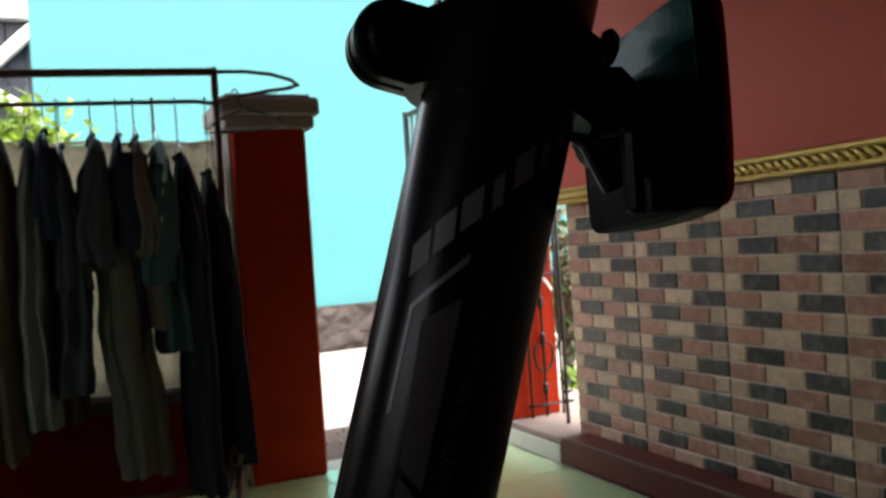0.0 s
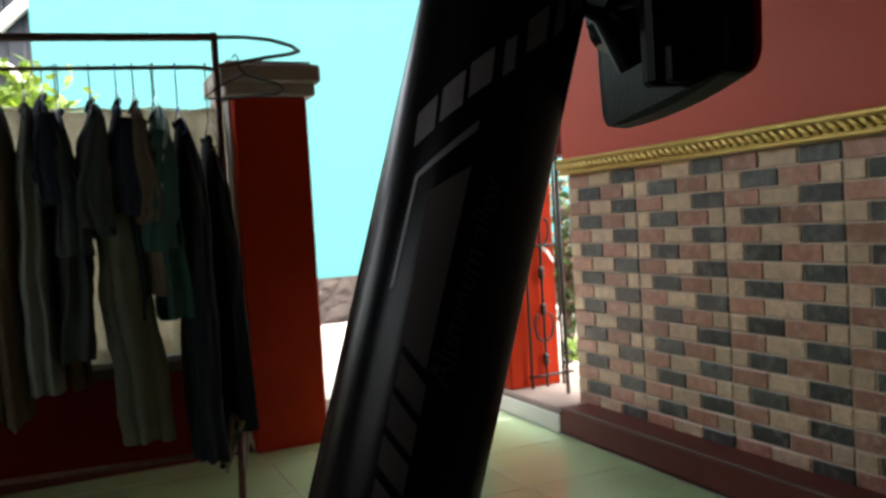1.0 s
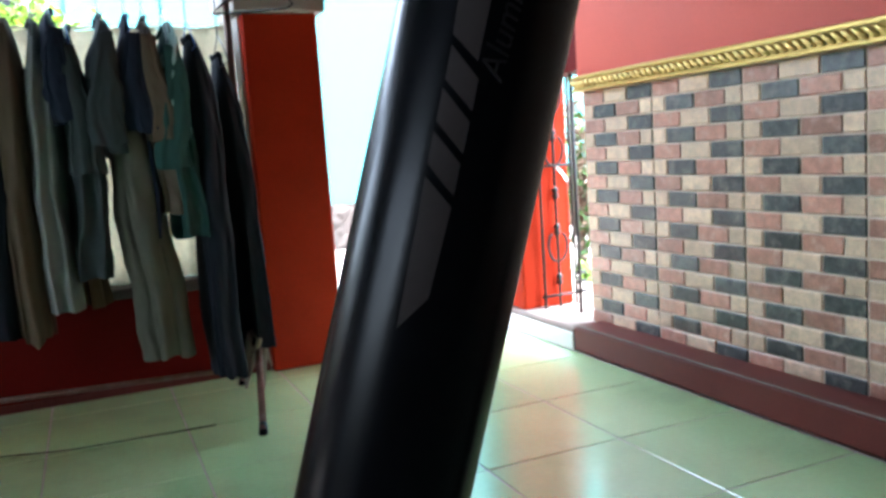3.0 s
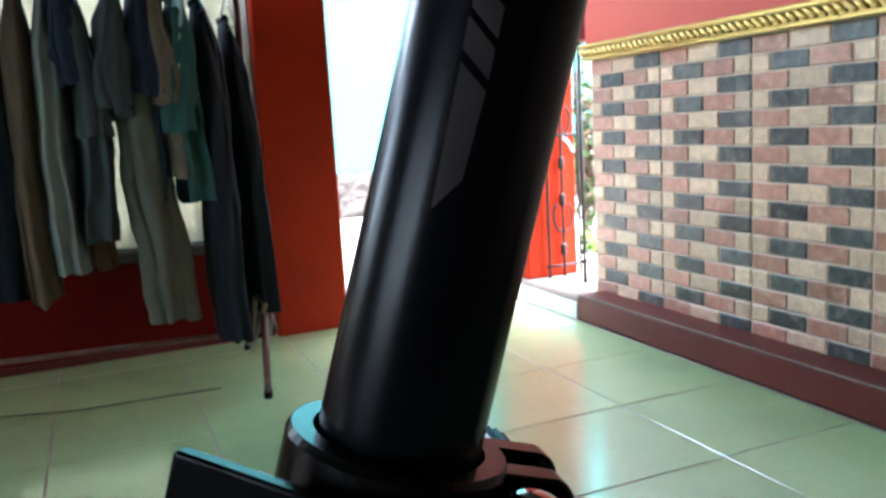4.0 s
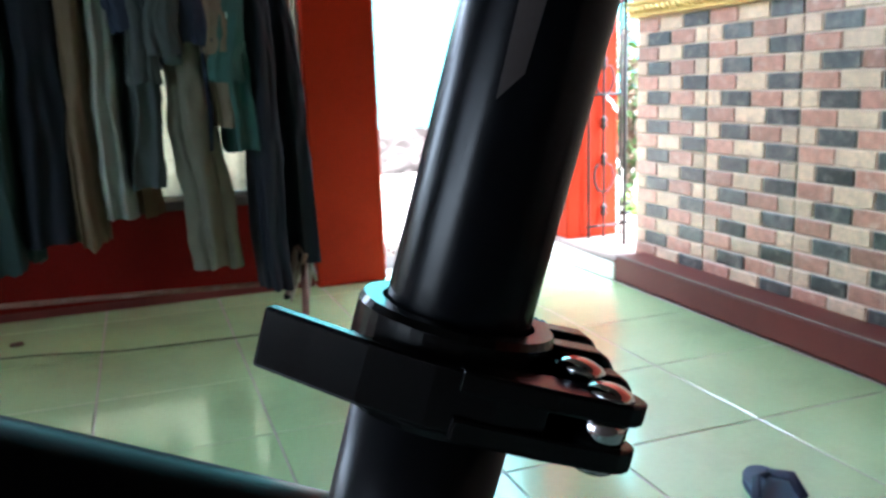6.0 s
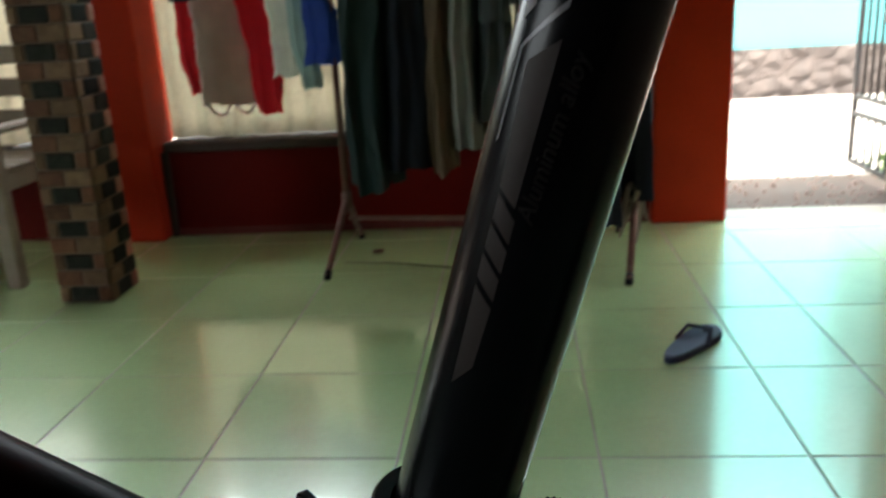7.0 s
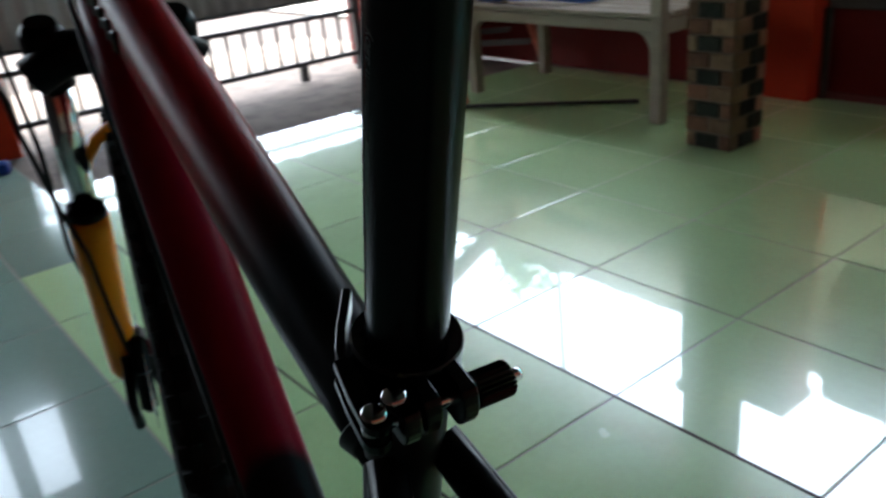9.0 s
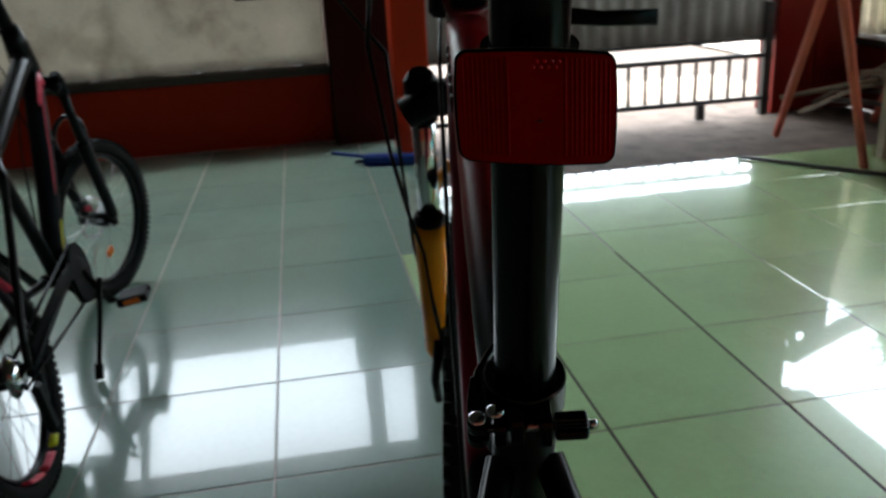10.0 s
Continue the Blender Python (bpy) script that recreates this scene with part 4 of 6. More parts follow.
    for i in range(7):
        g = Geo()
        t0 = -54 + 14.9 * i
        s0 = 0.1003 + 0.00495 * i
        w = 12.3 if i not in (3, 5) else 6.5
        sh = 0.0 if i not in (3, 5) else 3.0
        patch(g, [(t0 + sh, s0 + 0.0001), (t0 + w + sh, s0 + 0.0037 * w / 12), (t0 + w + sh - 2.5, s0 + 0.0062 + 0.0037 * w / 12), (t0 + sh - 2.5, s0 + 0.0062)], nu=4, nv=3)
        part("slanted_mark", g, M_mark, post, "plain slanted taupe block")
    cu = bpy.data.curves.new("lettering", "FONT")
    cu.body = "Aluminum alloy"
    cu.shear, cu.resolution_u = 0.3, 3
    tmp = bpy.data.objects.new("lettering", cu)
    scene.collection.objects.link(tmp)
    me = bpy.data.meshes.new_from_object(tmp.evaluated_get(bpy.context.evaluated_depsgraph_get()))
    bpy.data.objects.remove(tmp)
    wid = max(p.co.x for p in me.vertices)
    for p in me.vertices:
        x, y = p.co.x / wid * 0.0375, p.co.y / wid * 0.0375
        p.co = on_post(2.5 + x * 190 - math.degrees(y / 0.0158), 0.0606 + x, 0.01595)
    me.name = "lettering"
    part("lettering", me, M_decal_dim, post, "dim grey printed words")
    # rear reflector and its bracket
    ref = new("reflector")
    ref.parent = bike
    ref["label"] = "red rear reflector in a black plastic housing"
    cx, cz, tip, yaw = -0.0745, 0.8882, 0.06, 0.08

    def plate(x0, x1, w, hgt, rnd, bow, mat, name, lab):
        g = Geo()
        ring = []
        for sx, sz in ((1, 1), (-1, 1), (-1, -1), (1, -1)):
            for k in range(5):
                a = math.pi / 2 * k / 4 + {(1, 1): 0, (-1, 1): 1, (-1, -1): 2, (1, -1): 3}[sx, sz] * math.pi / 2
                ring.append((sx * (w - rnd) + rnd * math.cos(a), sz * (hgt - rnd) + rnd * math.sin(a)))
        fine_ring = []
        for i, (y, z) in enumerate(ring):
            y2, z2 = ring[(i + 1) % len(ring)]
            n_ = 6 if i % 5 == 4 else 1
            fine_ring += [(y + (y2 - y) * k / n_, z + (z2 - z) * k / n_) for k in range(n_)]
        ring = [(y * (1 + 0.035 * (1 - (z / hgt) ** 2)), z * (1 + 0.06 * (1 - (y / w) ** 2)) - 0.03 * hgt) for y, z in fine_ring]
        m = len(ring)
        v, f = [], []
        for x, q in ((x0, 1.0), (x0 + (x1 - x0) * 0.25, 1.0), (x1, 0.985)):
            for y, z in ring:
                v.append((cx + 0.0022 + x + bow * (y / w) ** 2 + yaw * y, 0.0015 + y * q, cz + z * q + tip * y))
        for i in range(2):
            f += [(i * m + j, i * m + (j + 1) % m, (i + 1) * m + (j + 1) % m, (i + 1) * m + j) for j in range(m)]
        f += [tuple(range(m)), tuple(2 * m + j for j in range(m))]
        g.add(v, f)
        return part(name, g, mat, ref, lab)

    plate(-0.0024, 0.0022, 0.0285, 0.0202, 0.004, 0.0012, M_plastic, "housing", "black plastic housing")
    lens = plate(-0.0046, -0.0022, 0.0276, 0.0192, 0.0036, 0.0012, M_lens, "lens", "ribbed translucent red lens")
    g = Geo()
    bow_x = lambda y: cx - 0.0023 + 0.0012 * ((y - 0.0015) / 0.0274) ** 2 + yaw * (y - 0.0015)
    for k in range(9):
        for sgn in (1, -1):
            y = 0.0015 + sgn * (0.0125 + 0.0017 * k)
            hh_ = 0.0178 - 0.0008 * (k / 8) ** 2
            g.tube([(bow_x(y), y, cz - hh_ + tip * y), (bow_x(y), y, cz + hh_ + tip * y)], 0.00045, 6, caps=False)
    for sgn in (1, -1):
        y = 0.0015 + sgn * 0.0103
        g.tube([(bow_x(y), y, cz - 0.0178 + tip * y), (bow_x(y), y, cz + 0.0178 + tip * y)], 0.0007, 6, caps=False)
    part("lens_ribs", g, M_lens, lens)
    # moulded prisms under the upper edge, their glints put in as brighter red
    g = Geo()
    spots = [(-0.0065 + 0.0026 * k + 0.0013 * r_, cz + 0.0165 - 0.0020 * r_) for k in range(4) for r_ in range(2)]
    for y, z in spots:
        x = bow_x(y) - 0.0022
        g.tube([(x + 0.0004, y, z + tip * y), (x - 0.0003, y, z + tip * y), (x - 0.0007, y, z + tip * y)], [0.00085, 0.0007, 0.0002], 8)
    part("lens_prisms", g, M_glint, lens, "moulded prisms with their glints coloured in brighter red")
    s_b = 0.1455
    g = Geo()
    n, k = 80, 4
    prof = [(0.0160, s_b - 0.008), (0.0195, s_b - 0.008), (0.0195, s_b + 0.008), (0.0160, s_b + 0.008)]
    v = [on_axis(q * math.cos(2 * math.pi * i / n), q * math.sin(2 * math.pi * i / n), s) for i in range(n) for q, s in prof]
    g.add(v, [(i * k + j, ((i + 1) % n) * k + j, ((i + 1) % n) * k + (j + 1) % k, i * k + (j + 1) % k) for i in range(n) for j in range(k)])
    part("clamp", g, M_plastic, ref, "black plastic clamp round the seat post")
    for l0, l1 in ((-0.0085, -0.0024), (-0.0018, 0.0042)):
        g = Geo()
        pts = [(0.012, -0.0080), (0.0245, -0.0080)] + [(0.0245 + 0.0080 * math.cos(a), 0.0080 * math.sin(a)) for a in [(-0.5 + k_ / 30) * math.pi for k_ in range(1, 30)]] + [(0.0245, 0.0080), (0.012, 0.0080)]
        m = len(pts)
        rings = ((l0, 0.90), (l0 + 0.0004, 0.96), (l0 + 0.0011, 1.0), (l1 - 0.0011, 1.0), (l1 - 0.0004, 0.96), (l1, 0.90))
        v = [on_axis(0.016 + (f_ - 0.016) * q, l_, s_b + ds_ * q) for l_, q in rings for f_, ds_ in pts]
        f = [tuple(range(m)), tuple(range(5 * m, 6 * m))] + [(r_ * m + i, r_ * m + (i + 1) % m, (r_ + 1) * m + (i + 1) % m, (r_ + 1) * m + i) for r_ in range(5) for i in range(m)]
        g.add(v, f)
        part("clamp_ear", g, M_plastic, ref, "rounded clamp ear")
    part("clamp_screw", Geo().tube([on_axis(0.0245, l_, s_b) for l_ in (0.0040, 0.0052, 0.0060, 0.0063)], [0.0056, 0.0054, 0.0046, 0.0032], 40), M_plastic, ref, "domed screw cap")
    part("arm", Geo().tube([on_axis(-0.016, 0, s_b), on_axis(-0.024, 0, s_b - 0.004), on_axis(-0.033, 0.0, s_b - 0.012)], [0.009, 0.0075, 0.0085], 14, 0.7, side=(0, 0, 1)), M_plastic, ref)
    part("pivot", Geo().tube([on_axis(-0.028, -0.012, s_b - 0.006), on_axis(-0.028, 0.012, s_b - 0.006)], 0.0052, 16), M_plastic, ref)
    nut = [on_axis(-0.0195, 0.0042, s_b + q) for q in (0.0066, 0.0085, 0.0112, 0.0135, 0.0146)]
    part("wing_nut", Geo().tube(nut, [0.0012, 0.0025, 0.0031, 0.0025, 0.0010], 24, 0.7), M_decal, ref, "grey plastic wing nut")
    part("clip", Geo().box((cx + 0.006, 0.0105, cz - 0.019), (cx + 0.014, 0.0145, cz - 0.002), 0.001).box((cx + 0.006, 0.0165, cz - 0.019), (cx + 0.0125, 0.0185, cz - 0.012), 0.0006)
         .box((cx + 0.006, -0.010, cz - 0.006), (cx + 0.016, 0.008, cz + 0.012), 0.003), M_plastic, ref)
    # lettering blocks on the top tube
    g = Geo()
    for k_ in range(6):
        x = 0.40 + 0.021 * k_
        z = 0.806 + (x - 0.4) * 0.34
        g.box((x, 0.0235, z - 0.004), (x + 0.013, 0.0262, z + 0.012), 0.0008)
    part("frame_mark", g, M_frame_black, bike, "row of plain black blocks")
    return bike


M_orange = material("orange_plastic", (0.75, 0.16, 0.01), 0.3, vary=0.1, scale=40, fine=300, bump=0.02)
M_pink = material("neon_pink", (0.75, 0.05, 0.10), 0.4, vary=0.1, scale=40, fine=300, bump=0.02)
PAL = dict(seat=M_frame_black, top=M_top_tube, down=M_down_tube, head=M_frame_red, fork=M_yellow, rim=M_frame_black, accent=M_frame_red, orange=M_orange, post=M_alu, stanchion=M_chrome)
make_bike(pose(1.037, -0.850, 0, 0, 0, 170.74), "black and red mountain bicycle with a yellow suspension fork", PAL, steer=radians(-6))
STRIPED = fade_material("striped_paint", (0.012, 0.012, 0.014), (0.02, 0.02, 0.024), 0.30, 0.45)
PAL2 = dict(seat=M_frame_black, top=M_frame_black, down=STRIPED, head=M_frame_black, fork=M_frame_black, rim=M_frame_black, accent=M_pink, orange=M_orange, post=M_alu, stanchion=M_frame_black)
b2 = make_bike(pose(-0.462, -1.540, 0, -8.6, 0, 181.3) @ Matrix.Scale(0.88, 4), "small black bicycle with neon pink and yellow stripes", PAL2, steer=radians(-24), detail=False, half=0.2, r=0.278, rear_x=-0.42, rise=0.24)
M_neon = material("neon_yellow", (0.65, 0.62, 0.03), 0.4, vary=0.1, scale=40, fine=300, bump=0.02)
for mat_, a0, n_ in ((M_pink, 4.15, 5), (M_pink, 4.62, 4), (M_neon, 5.0, 2), (M_neon, 0.95, 6), (M_pink, 0.62, 4), (M_pink, 2.4, 6)):
    pts = [Vector((-0.42 + 0.226 * math.cos(a0 + 0.07 * k), -0.016, 0.278 + 0.226 * math.sin(a0 + 0.07 * k))) for k in range(n_ + 1)]
    part("rim_sticker", Geo().tube(pts, 0.014, 8, 0.35, side=(0, 1, 0)), mat_, b2)
part("head_decal", Geo().tube([(0.45, -0.030, 0.735), (0.50, -0.034, 0.78), (0.545, -0.032, 0.80), (0.575, -0.030, 0.78)], [0.010, 0.020, 0.018, 0.008], 10, 0.35, side=(0, 0, 1)), M_pink, b2, "neon pink swoosh")
part("chain_guard", Geo().tube([(-0.36, -0.062, 0.30), (-0.05, -0.064, 0.335), (0.136, -0.064, 0.33), (0.21, -0.064, 0.30)], [0.016, 0.018, 0.026, 0.016], 12, 0.3, side=(0, 0, 1)), M_tyre, b2, "black chain guard")
part("chainring_guard", Geo().tube([(0.136, -0.058, 0.30), (0.136, -0.068, 0.30)], 0.085, 32), M_tyre, b2, "round black chainring guard")
part("spoke_reflector", Geo().box((0.70, 0.004, 0.16), (0.77, 0.012, 0.185), 0.003), M_orange, b2, "orange spoke reflector")


def frame_stripe(t0, t1, off, mat, wide=0.006):
    """A printed stripe along the lower frame tube."""
    a, b = Vector((0.136, 0, 0.31)), Vector((0.585, 0, 0.825))
    n_ = Vector((-(b - a).z, 0, (b - a).x)).normalized()
    pts = []
    for k in range(9):
        t = t0 + (t1 - t0) * k / 8
        pts.append(a + (b - a) * t + Vector((0.012, 0, -0.014)) * math.sin(math.pi * t) + n_ * off + Vector((0, -math.sqrt(0.0292 ** 2 - off ** 2) * 0.98, 0)))
    part("stripe", Geo().tube(pts, [wide * 0.4] + [wide] * 7 + [wide * 0.4], 8, 0.3, side=tuple(n_)), mat, b2)


part("head_badge", Geo().ring(Vector((0.592, 0, 0.82)), (Vector((0.560, 0, 0.895)) - Vector((0.598, 0, 0.805))).normalized(), 0.0275, 0.004, 28, 6), M_pink, b2, "neon pink ring decal")
part("head_sleeve", Geo().tube([(0.594, 0, 0.815), (0.585, 0, 0.836), (0.556, 0, 0.905), (0.535, 0, 0.96)], [0.030, 0.033, 0.033, 0.027], 24), M_frame_black, b2)
frame_stripe(0.35, 0.97, 0.012, M_pink)
frame_stripe(0.30, 0.93, -0.001, M_decal_light, 0.007)
frame_stripe(0.40, 0.85, -0.013, M_pink, 0.004)
frame_stripe(0.05, 0.26, 0.004, M_neon, 0.007)
part("kickstand", Geo().tube([(0.15, -0.100, 0.27), (0.12, -0.07, 0.16), (0.08, -0.030, 0.03)], [0.008, 0.007, 0.007], 8), M_plastic, b2)
part("kickstand_foot", Geo().tube([(0.083, -0.034, 0.045), (0.074, -0.024, 0.004)], 0.013, 8), M_tyre, b2)


# ---- clothes rack ----
rk = thing("clothes_rack", "rusty steel clothes rack with a curved end, standing on splayed feet", "clothes rack", pose(0, 1.72, 0))
for x, front, back in ((1.462, 1.418, 2.02), (0.463, 1.539, 2.04)):
    fx = 1.398 if x > 1 else 0.412
    part("post", Geo().tube([(x, 0, 0.22), (x, 0, 1.495)], 0.0115, 12), M_rust, rk)
    part("joint", Geo().tube([(x, 0, 0.20), (x, 0, 0.26)], 0.017, 12), M_rust, rk)
    for yy, xx in ((front - 1.72, fx), (back - 1.72, x - 0.02)):
        part("leg", Geo().tube([(x, 0, 0.235), (x + (xx - x) * 0.3, yy * 0.3, 0.17), (xx, yy, 0.012)], [0.0115, 0.012, 0.011], 12), M_rust, rk)
        part("foot_cap", Geo().tube([(xx, yy, 0.0), (xx, yy, 0.006), (xx + (x - xx) * 0.08, yy * 0.93, 0.028)], [0.013, 0.014, 0.0125], 12), M_plastic, rk, "black rubber foot")
part("lower_bar", Geo().tube([(0.463, 0, 0.165), (1.462, 0, 0.135)], 0.008, 10), M_rust, rk)
part("top_bar", Geo().tube([(0.44, 0, 1.445), (1.462, 0, 1.482)], 0.0125, 12), M_rust, rk)
part("hanging_bar", Geo().tube([(0.44, -0.01, 1.352), (1.40, -0.01, 1.382), (1.462, -0.01, 1.375)], 0.007, 10), M_rust, rk)
bow = [(1.462, 0.0, 1.482), (1.56, -0.01, 1.483), (1.64, -0.03, 1.472), (1.70, -0.06, 1.448), (1.715, -0.09, 1.425), (1.68, -0.10, 1.412), (1.60, -0.08, 1.402), (1.53, -0.05, 1.392), (1.465, -0.02, 1.385)]
part("end_bow", Geo().tube(bow, 0.0065, 10), M_rust, rk, "curved wire end bow")
g = Geo()
for k in range(5):
    a = k * 1.25
    g.tube([(1.45 + 0.018 * math.cos(a), -0.02 + 0.018 * math.sin(a), 0.24 + 0.008 * k), (1.455 + 0.03 * math.cos(a + 1), -0.02 + 0.03 * math.sin(a + 1), 0.235), (1.44 + 0.05 * math.cos(a), -0.05, 0.14 - 0.02 * k)], [0.009, 0.011, 0.004], 8)
part("rag_tie", g, M_rope, rk, "knotted pale rag round the joint")

C = dict(
    green=cloth("cloth_dark_green", (0.022, 0.042, 0.040)), black=cloth("cloth_black", (0.011, 0.014, 0.020)), brown=cloth("cloth_brown", (0.16, 0.10, 0.06)),
    grey=cloth("cloth_grey", (0.29, 0.315, 0.30)), slate=cloth("cloth_slate", (0.060, 0.075, 0.078)), olive=cloth("cloth_olive", (0.13, 0.128, 0.098)),
    navy=cloth("cloth_navy", (0.026, 0.035, 0.060)), rust=cloth("cloth_rust", (0.17, 0.135, 0.10)),
    teal=cloth("cloth_teal", (0.045, 0.105, 0.095)), paleteal=cloth("cloth_pale_teal", (0.34, 0.48, 0.46)), jeans=cloth("cloth_jeans", (0.018, 0.021, 0.029)),
    dark=cloth("cloth_charcoal", (0.016, 0.019, 0.027)), red=cloth("cloth_red", (0.700, 0.018, 0.031)), mauve=cloth("cloth_mauve", (0.673, 0.532, 0.517)),
    blue=cloth("cloth_blue", (0.039, 0.084, 0.378)), cream=cloth("cloth_cream", (0.800, 0.800, 0.714)), tan=cloth("cloth_tan", (0.135, 0.10, 0.065)))


def drape(x0, x1, ztop, zbot, yc, depth, seed, flare=1.0, slit=0.0, lean=0.0, neck=0.25, hem=0.008):
    """A hanging folded cloth as one closed skin."""
    rg = random.Random(seed)
    n, m = 76, 30
    ph = [rg.uniform(0, 6.28) for _ in range(9)]
    length, slope = ztop - zbot, 5.5
    cx, hw, hd = (x0 + x1) / 2, (x1 - x0) / 2, depth / 2
    k1, k2 = rg.choice((3, 4, 5)), rg.choice((7, 8, 9))
    v, f = [], []
    for j in range(m + 1):
        t = j / m
        z = ztop + (zbot - ztop) * t
        grow = neck + (1 - neck) * min(1, t * length * slope) ** 0.9
        wide = hw * grow * (1 + (flare - 1) * t)
        deep = hd * (0.35 + 0.65 * min(1, t * 5) ** 0.6) * (1 - 0.18 * t)
        ox = lean * t + 0.008 * math.sin(t * 5 + ph[0]) + 0.006 * noise.noise((seed * 1.7, t * 5, 0.3))
        amp = 0.30 + 0.70 * min(1, t * 1.6)
        for i in range(n):
            a = 2 * math.pi * i / n
            ca, sa = math.cos(a), math.sin(a)
            wob = 0.9 * noise.noise((ca + seed, sa, t * 2.2))
            # long folds falling from the shoulder, and creases across them
            fold = 1 + amp * (0.16 * math.sin(k1 * a + ph[1] + 1.6 * wob + t) + 0.07 * math.sin(k2 * a + ph[2] + 3.5 * wob))
            fold += 0.16 * noise.noise((ca * 1.6 + seed, sa * 1.6, t * 5)) + 0.12 * noise.noise((ca * 3 + seed, sa * 3, t * 9)) + 0.05 * noise.noise((ca * 7 + seed, sa * 7, t * 24))
            e = 0.75
            px = math.copysign(abs(ca) ** e, ca) * wide * fold
            py = math.copysign(abs(sa) ** e, sa) * deep * (1 + amp * (0.10 * math.sin(7 * a + ph[3] + t * 2 + wob) + 0.05 * math.sin(k2 * a + ph[6] + 4 * wob)) + 0.10 * noise.noise((ca * 3 + seed, sa * 3 + 5, t * 9)))
            dz = hem * (0.6 * math.sin(3 * a + ph[4]) + 0.9 * noise.noise((a * 2.2, seed, 0)) + (0.5 * noise.noise((a * 9, seed, 4)) if hem > 0.015 else 0)) * (1 if j == m else 0)
            v.append((cx + ox + px, yc + py, z + dz))
    for j in range(m):
        for i in range(n):
            i2 = (i + 1) % n
            f.append((j * n + i, j * n + i2, (j + 1) * n + i2, (j + 1) * n + i))
    f.append(tuple(range(n)))
    return Geo().add(v, f, True)


def hanger(parent, x, y, z, rail_z, mat, wide=0.2):
    """A wire hanger across the rail, with its hook."""
    hook = [(x, y + 0.012 * math.cos(a), rail_z + 0.002 + 0.012 * math.sin(a)) for a in [-0.6 + 0.5 * k for k in range(9)]]
    part("hook", Geo().tube(hook[::-1] + [(x, y, rail_z - 0.03), (x, y, z + 0.055)], 0.0022, 6), mat, parent, "wire hanger hook")
    part("hanger_wire", Geo().tube([(x, y, z + 0.055), (x, y + wide * 0.5, z + 0.015), (x, y + wide, z - 0.045), (x, y - wide, z - 0.045), (x, y - wide * 0.5, z + 0.015), (x, y, z + 0.055)], 0.0022, 6), mat, parent, "bent wire hanger")


def garment(name, label, cat, x0, x1, ztop, zbot, mat, seed, depth=0.34, yc=1.71, hang=True, group="clothes on the rack", **kw):
    t = thing(name, label, cat, pose(0, 0, 0), group)
    part("cloth", drape(x0, x1, ztop, zbot, yc, depth, seed, **kw), mat, t)
    if name in ("shirt", "jacket", "blouse") and hang:
        xm, rg_ = (x0 + x1) / 2, random.Random(seed + 50)
        for yy in (yc - depth * 0.47, yc + depth * 0.47):
            ln_ = 0.30 + 0.12 * rg_.random()
            part("sleeve", drape(xm - 0.038, xm + 0.038, ztop - 0.055, ztop - ln_, yy, 0.075, seed + 31, flare=1.2, lean=rg_.uniform(-0.02, 0.03), neck=0.55), mat, t)
        part("collar", Geo().tube([(xm - 0.012, yc - 0.045, ztop - 0.006), (xm, yc - 0.02, ztop + 0.012), (xm, yc + 0.02, ztop + 0.012), (xm - 0.012, yc + 0.045, ztop - 0.006)], [0.010, 0.016, 0.016, 0.010], 8, 0.6), mat, t)
    if name in ("trousers", "jeans"):
        xm = (x0 + x1) / 2
        hw_ = (x1 - x0) / 2
        wb_ = [(xm + 0.34 * hw_ * math.cos(a), yc + depth * 0.20 * math.sin(a), ztop - 0.004 + 0.004 * math.sin(3 * a)) for a in [k * 2 * math.pi / 24 for k in range(25)]]
        part("waistband", Geo().tube(wb_, 0.009, 8, 0.5, side=(0, 0, 1)), mat, t)
    if hang:
        xm = (x0 + x1) / 2
        hanger(t, xm, 1.71, ztop, 1.352 + (xm - 0.44) * 0.031, HANG[seed % len(HANG)], 0.16)
    return t


HANG = [M_iron, M_chrome, M_hose, M_decal_light]
garment("trousers", "dark green trousers with frayed hems on a hanger", "trousers", 0.50, 0.66, 1.27, 0.29, C["green"], 1, hem=0.025)
garment("skirt", "long black skirt on a hanger", "skirt", 0.65, 0.79, 1.27, 0.355, C["black"], 2, flare=1.1)
garment("dress", "brown batik cloth with frayed hem on a hanger", "dress", 0.775, 0.865, 1.26, 0.345, C["tan"], 3, hem=0.02)
garment("trousers", "pale grey trousers on a hanger", "trousers", 0.855, 0.945, 1.25, 0.415, C["grey"], 4)
garment("blouse", "navy printed blouse on a hanger", "blouse", 0.90, 1.0, 1.27, 0.95, C["navy"], 5, flare=1.2)
garment("shirt", "charcoal long shirt on a hanger", "shirt", 0.945, 1.04, 1.225, 0.50, C["slate"], 6, flare=1.15)
garment("trousers", "brown trousers hanging behind the shirts", "trousers", 0.95, 1.02, 1.2, 0.40, C["brown"], 7, yc=1.80, depth=0.2)
garment("jacket", "charcoal jacket on a hanger", "jacket", 1.025, 1.135, 1.255, 0.86, C["slate"], 8, flare=1.15, depth=0.4)
garment("trousers", "olive trousers on a hanger", "trousers", 1.06, 1.20, 1.12, 0.235, C["olive"], 9, flare=1.0, lean=0.04, hang=False)
garment("shirt", "dark navy shirt on a hanger", "shirt", 1.12, 1.19, 1.255, 0.60, C["navy"], 10, flare=1.2)
garment("shirt", "faded brown shirt on a hanger", "shirt", 1.165, 1.245, 1.25, 0.675, C["rust"], 11, flare=1.25, lean=0.02)
garment("shirt", "teal shirt with a paler yoke on a hanger", "shirt", 1.215, 1.305, 1.22, 0.595, C["teal"], 12, flare=1.15, lean=0.02)
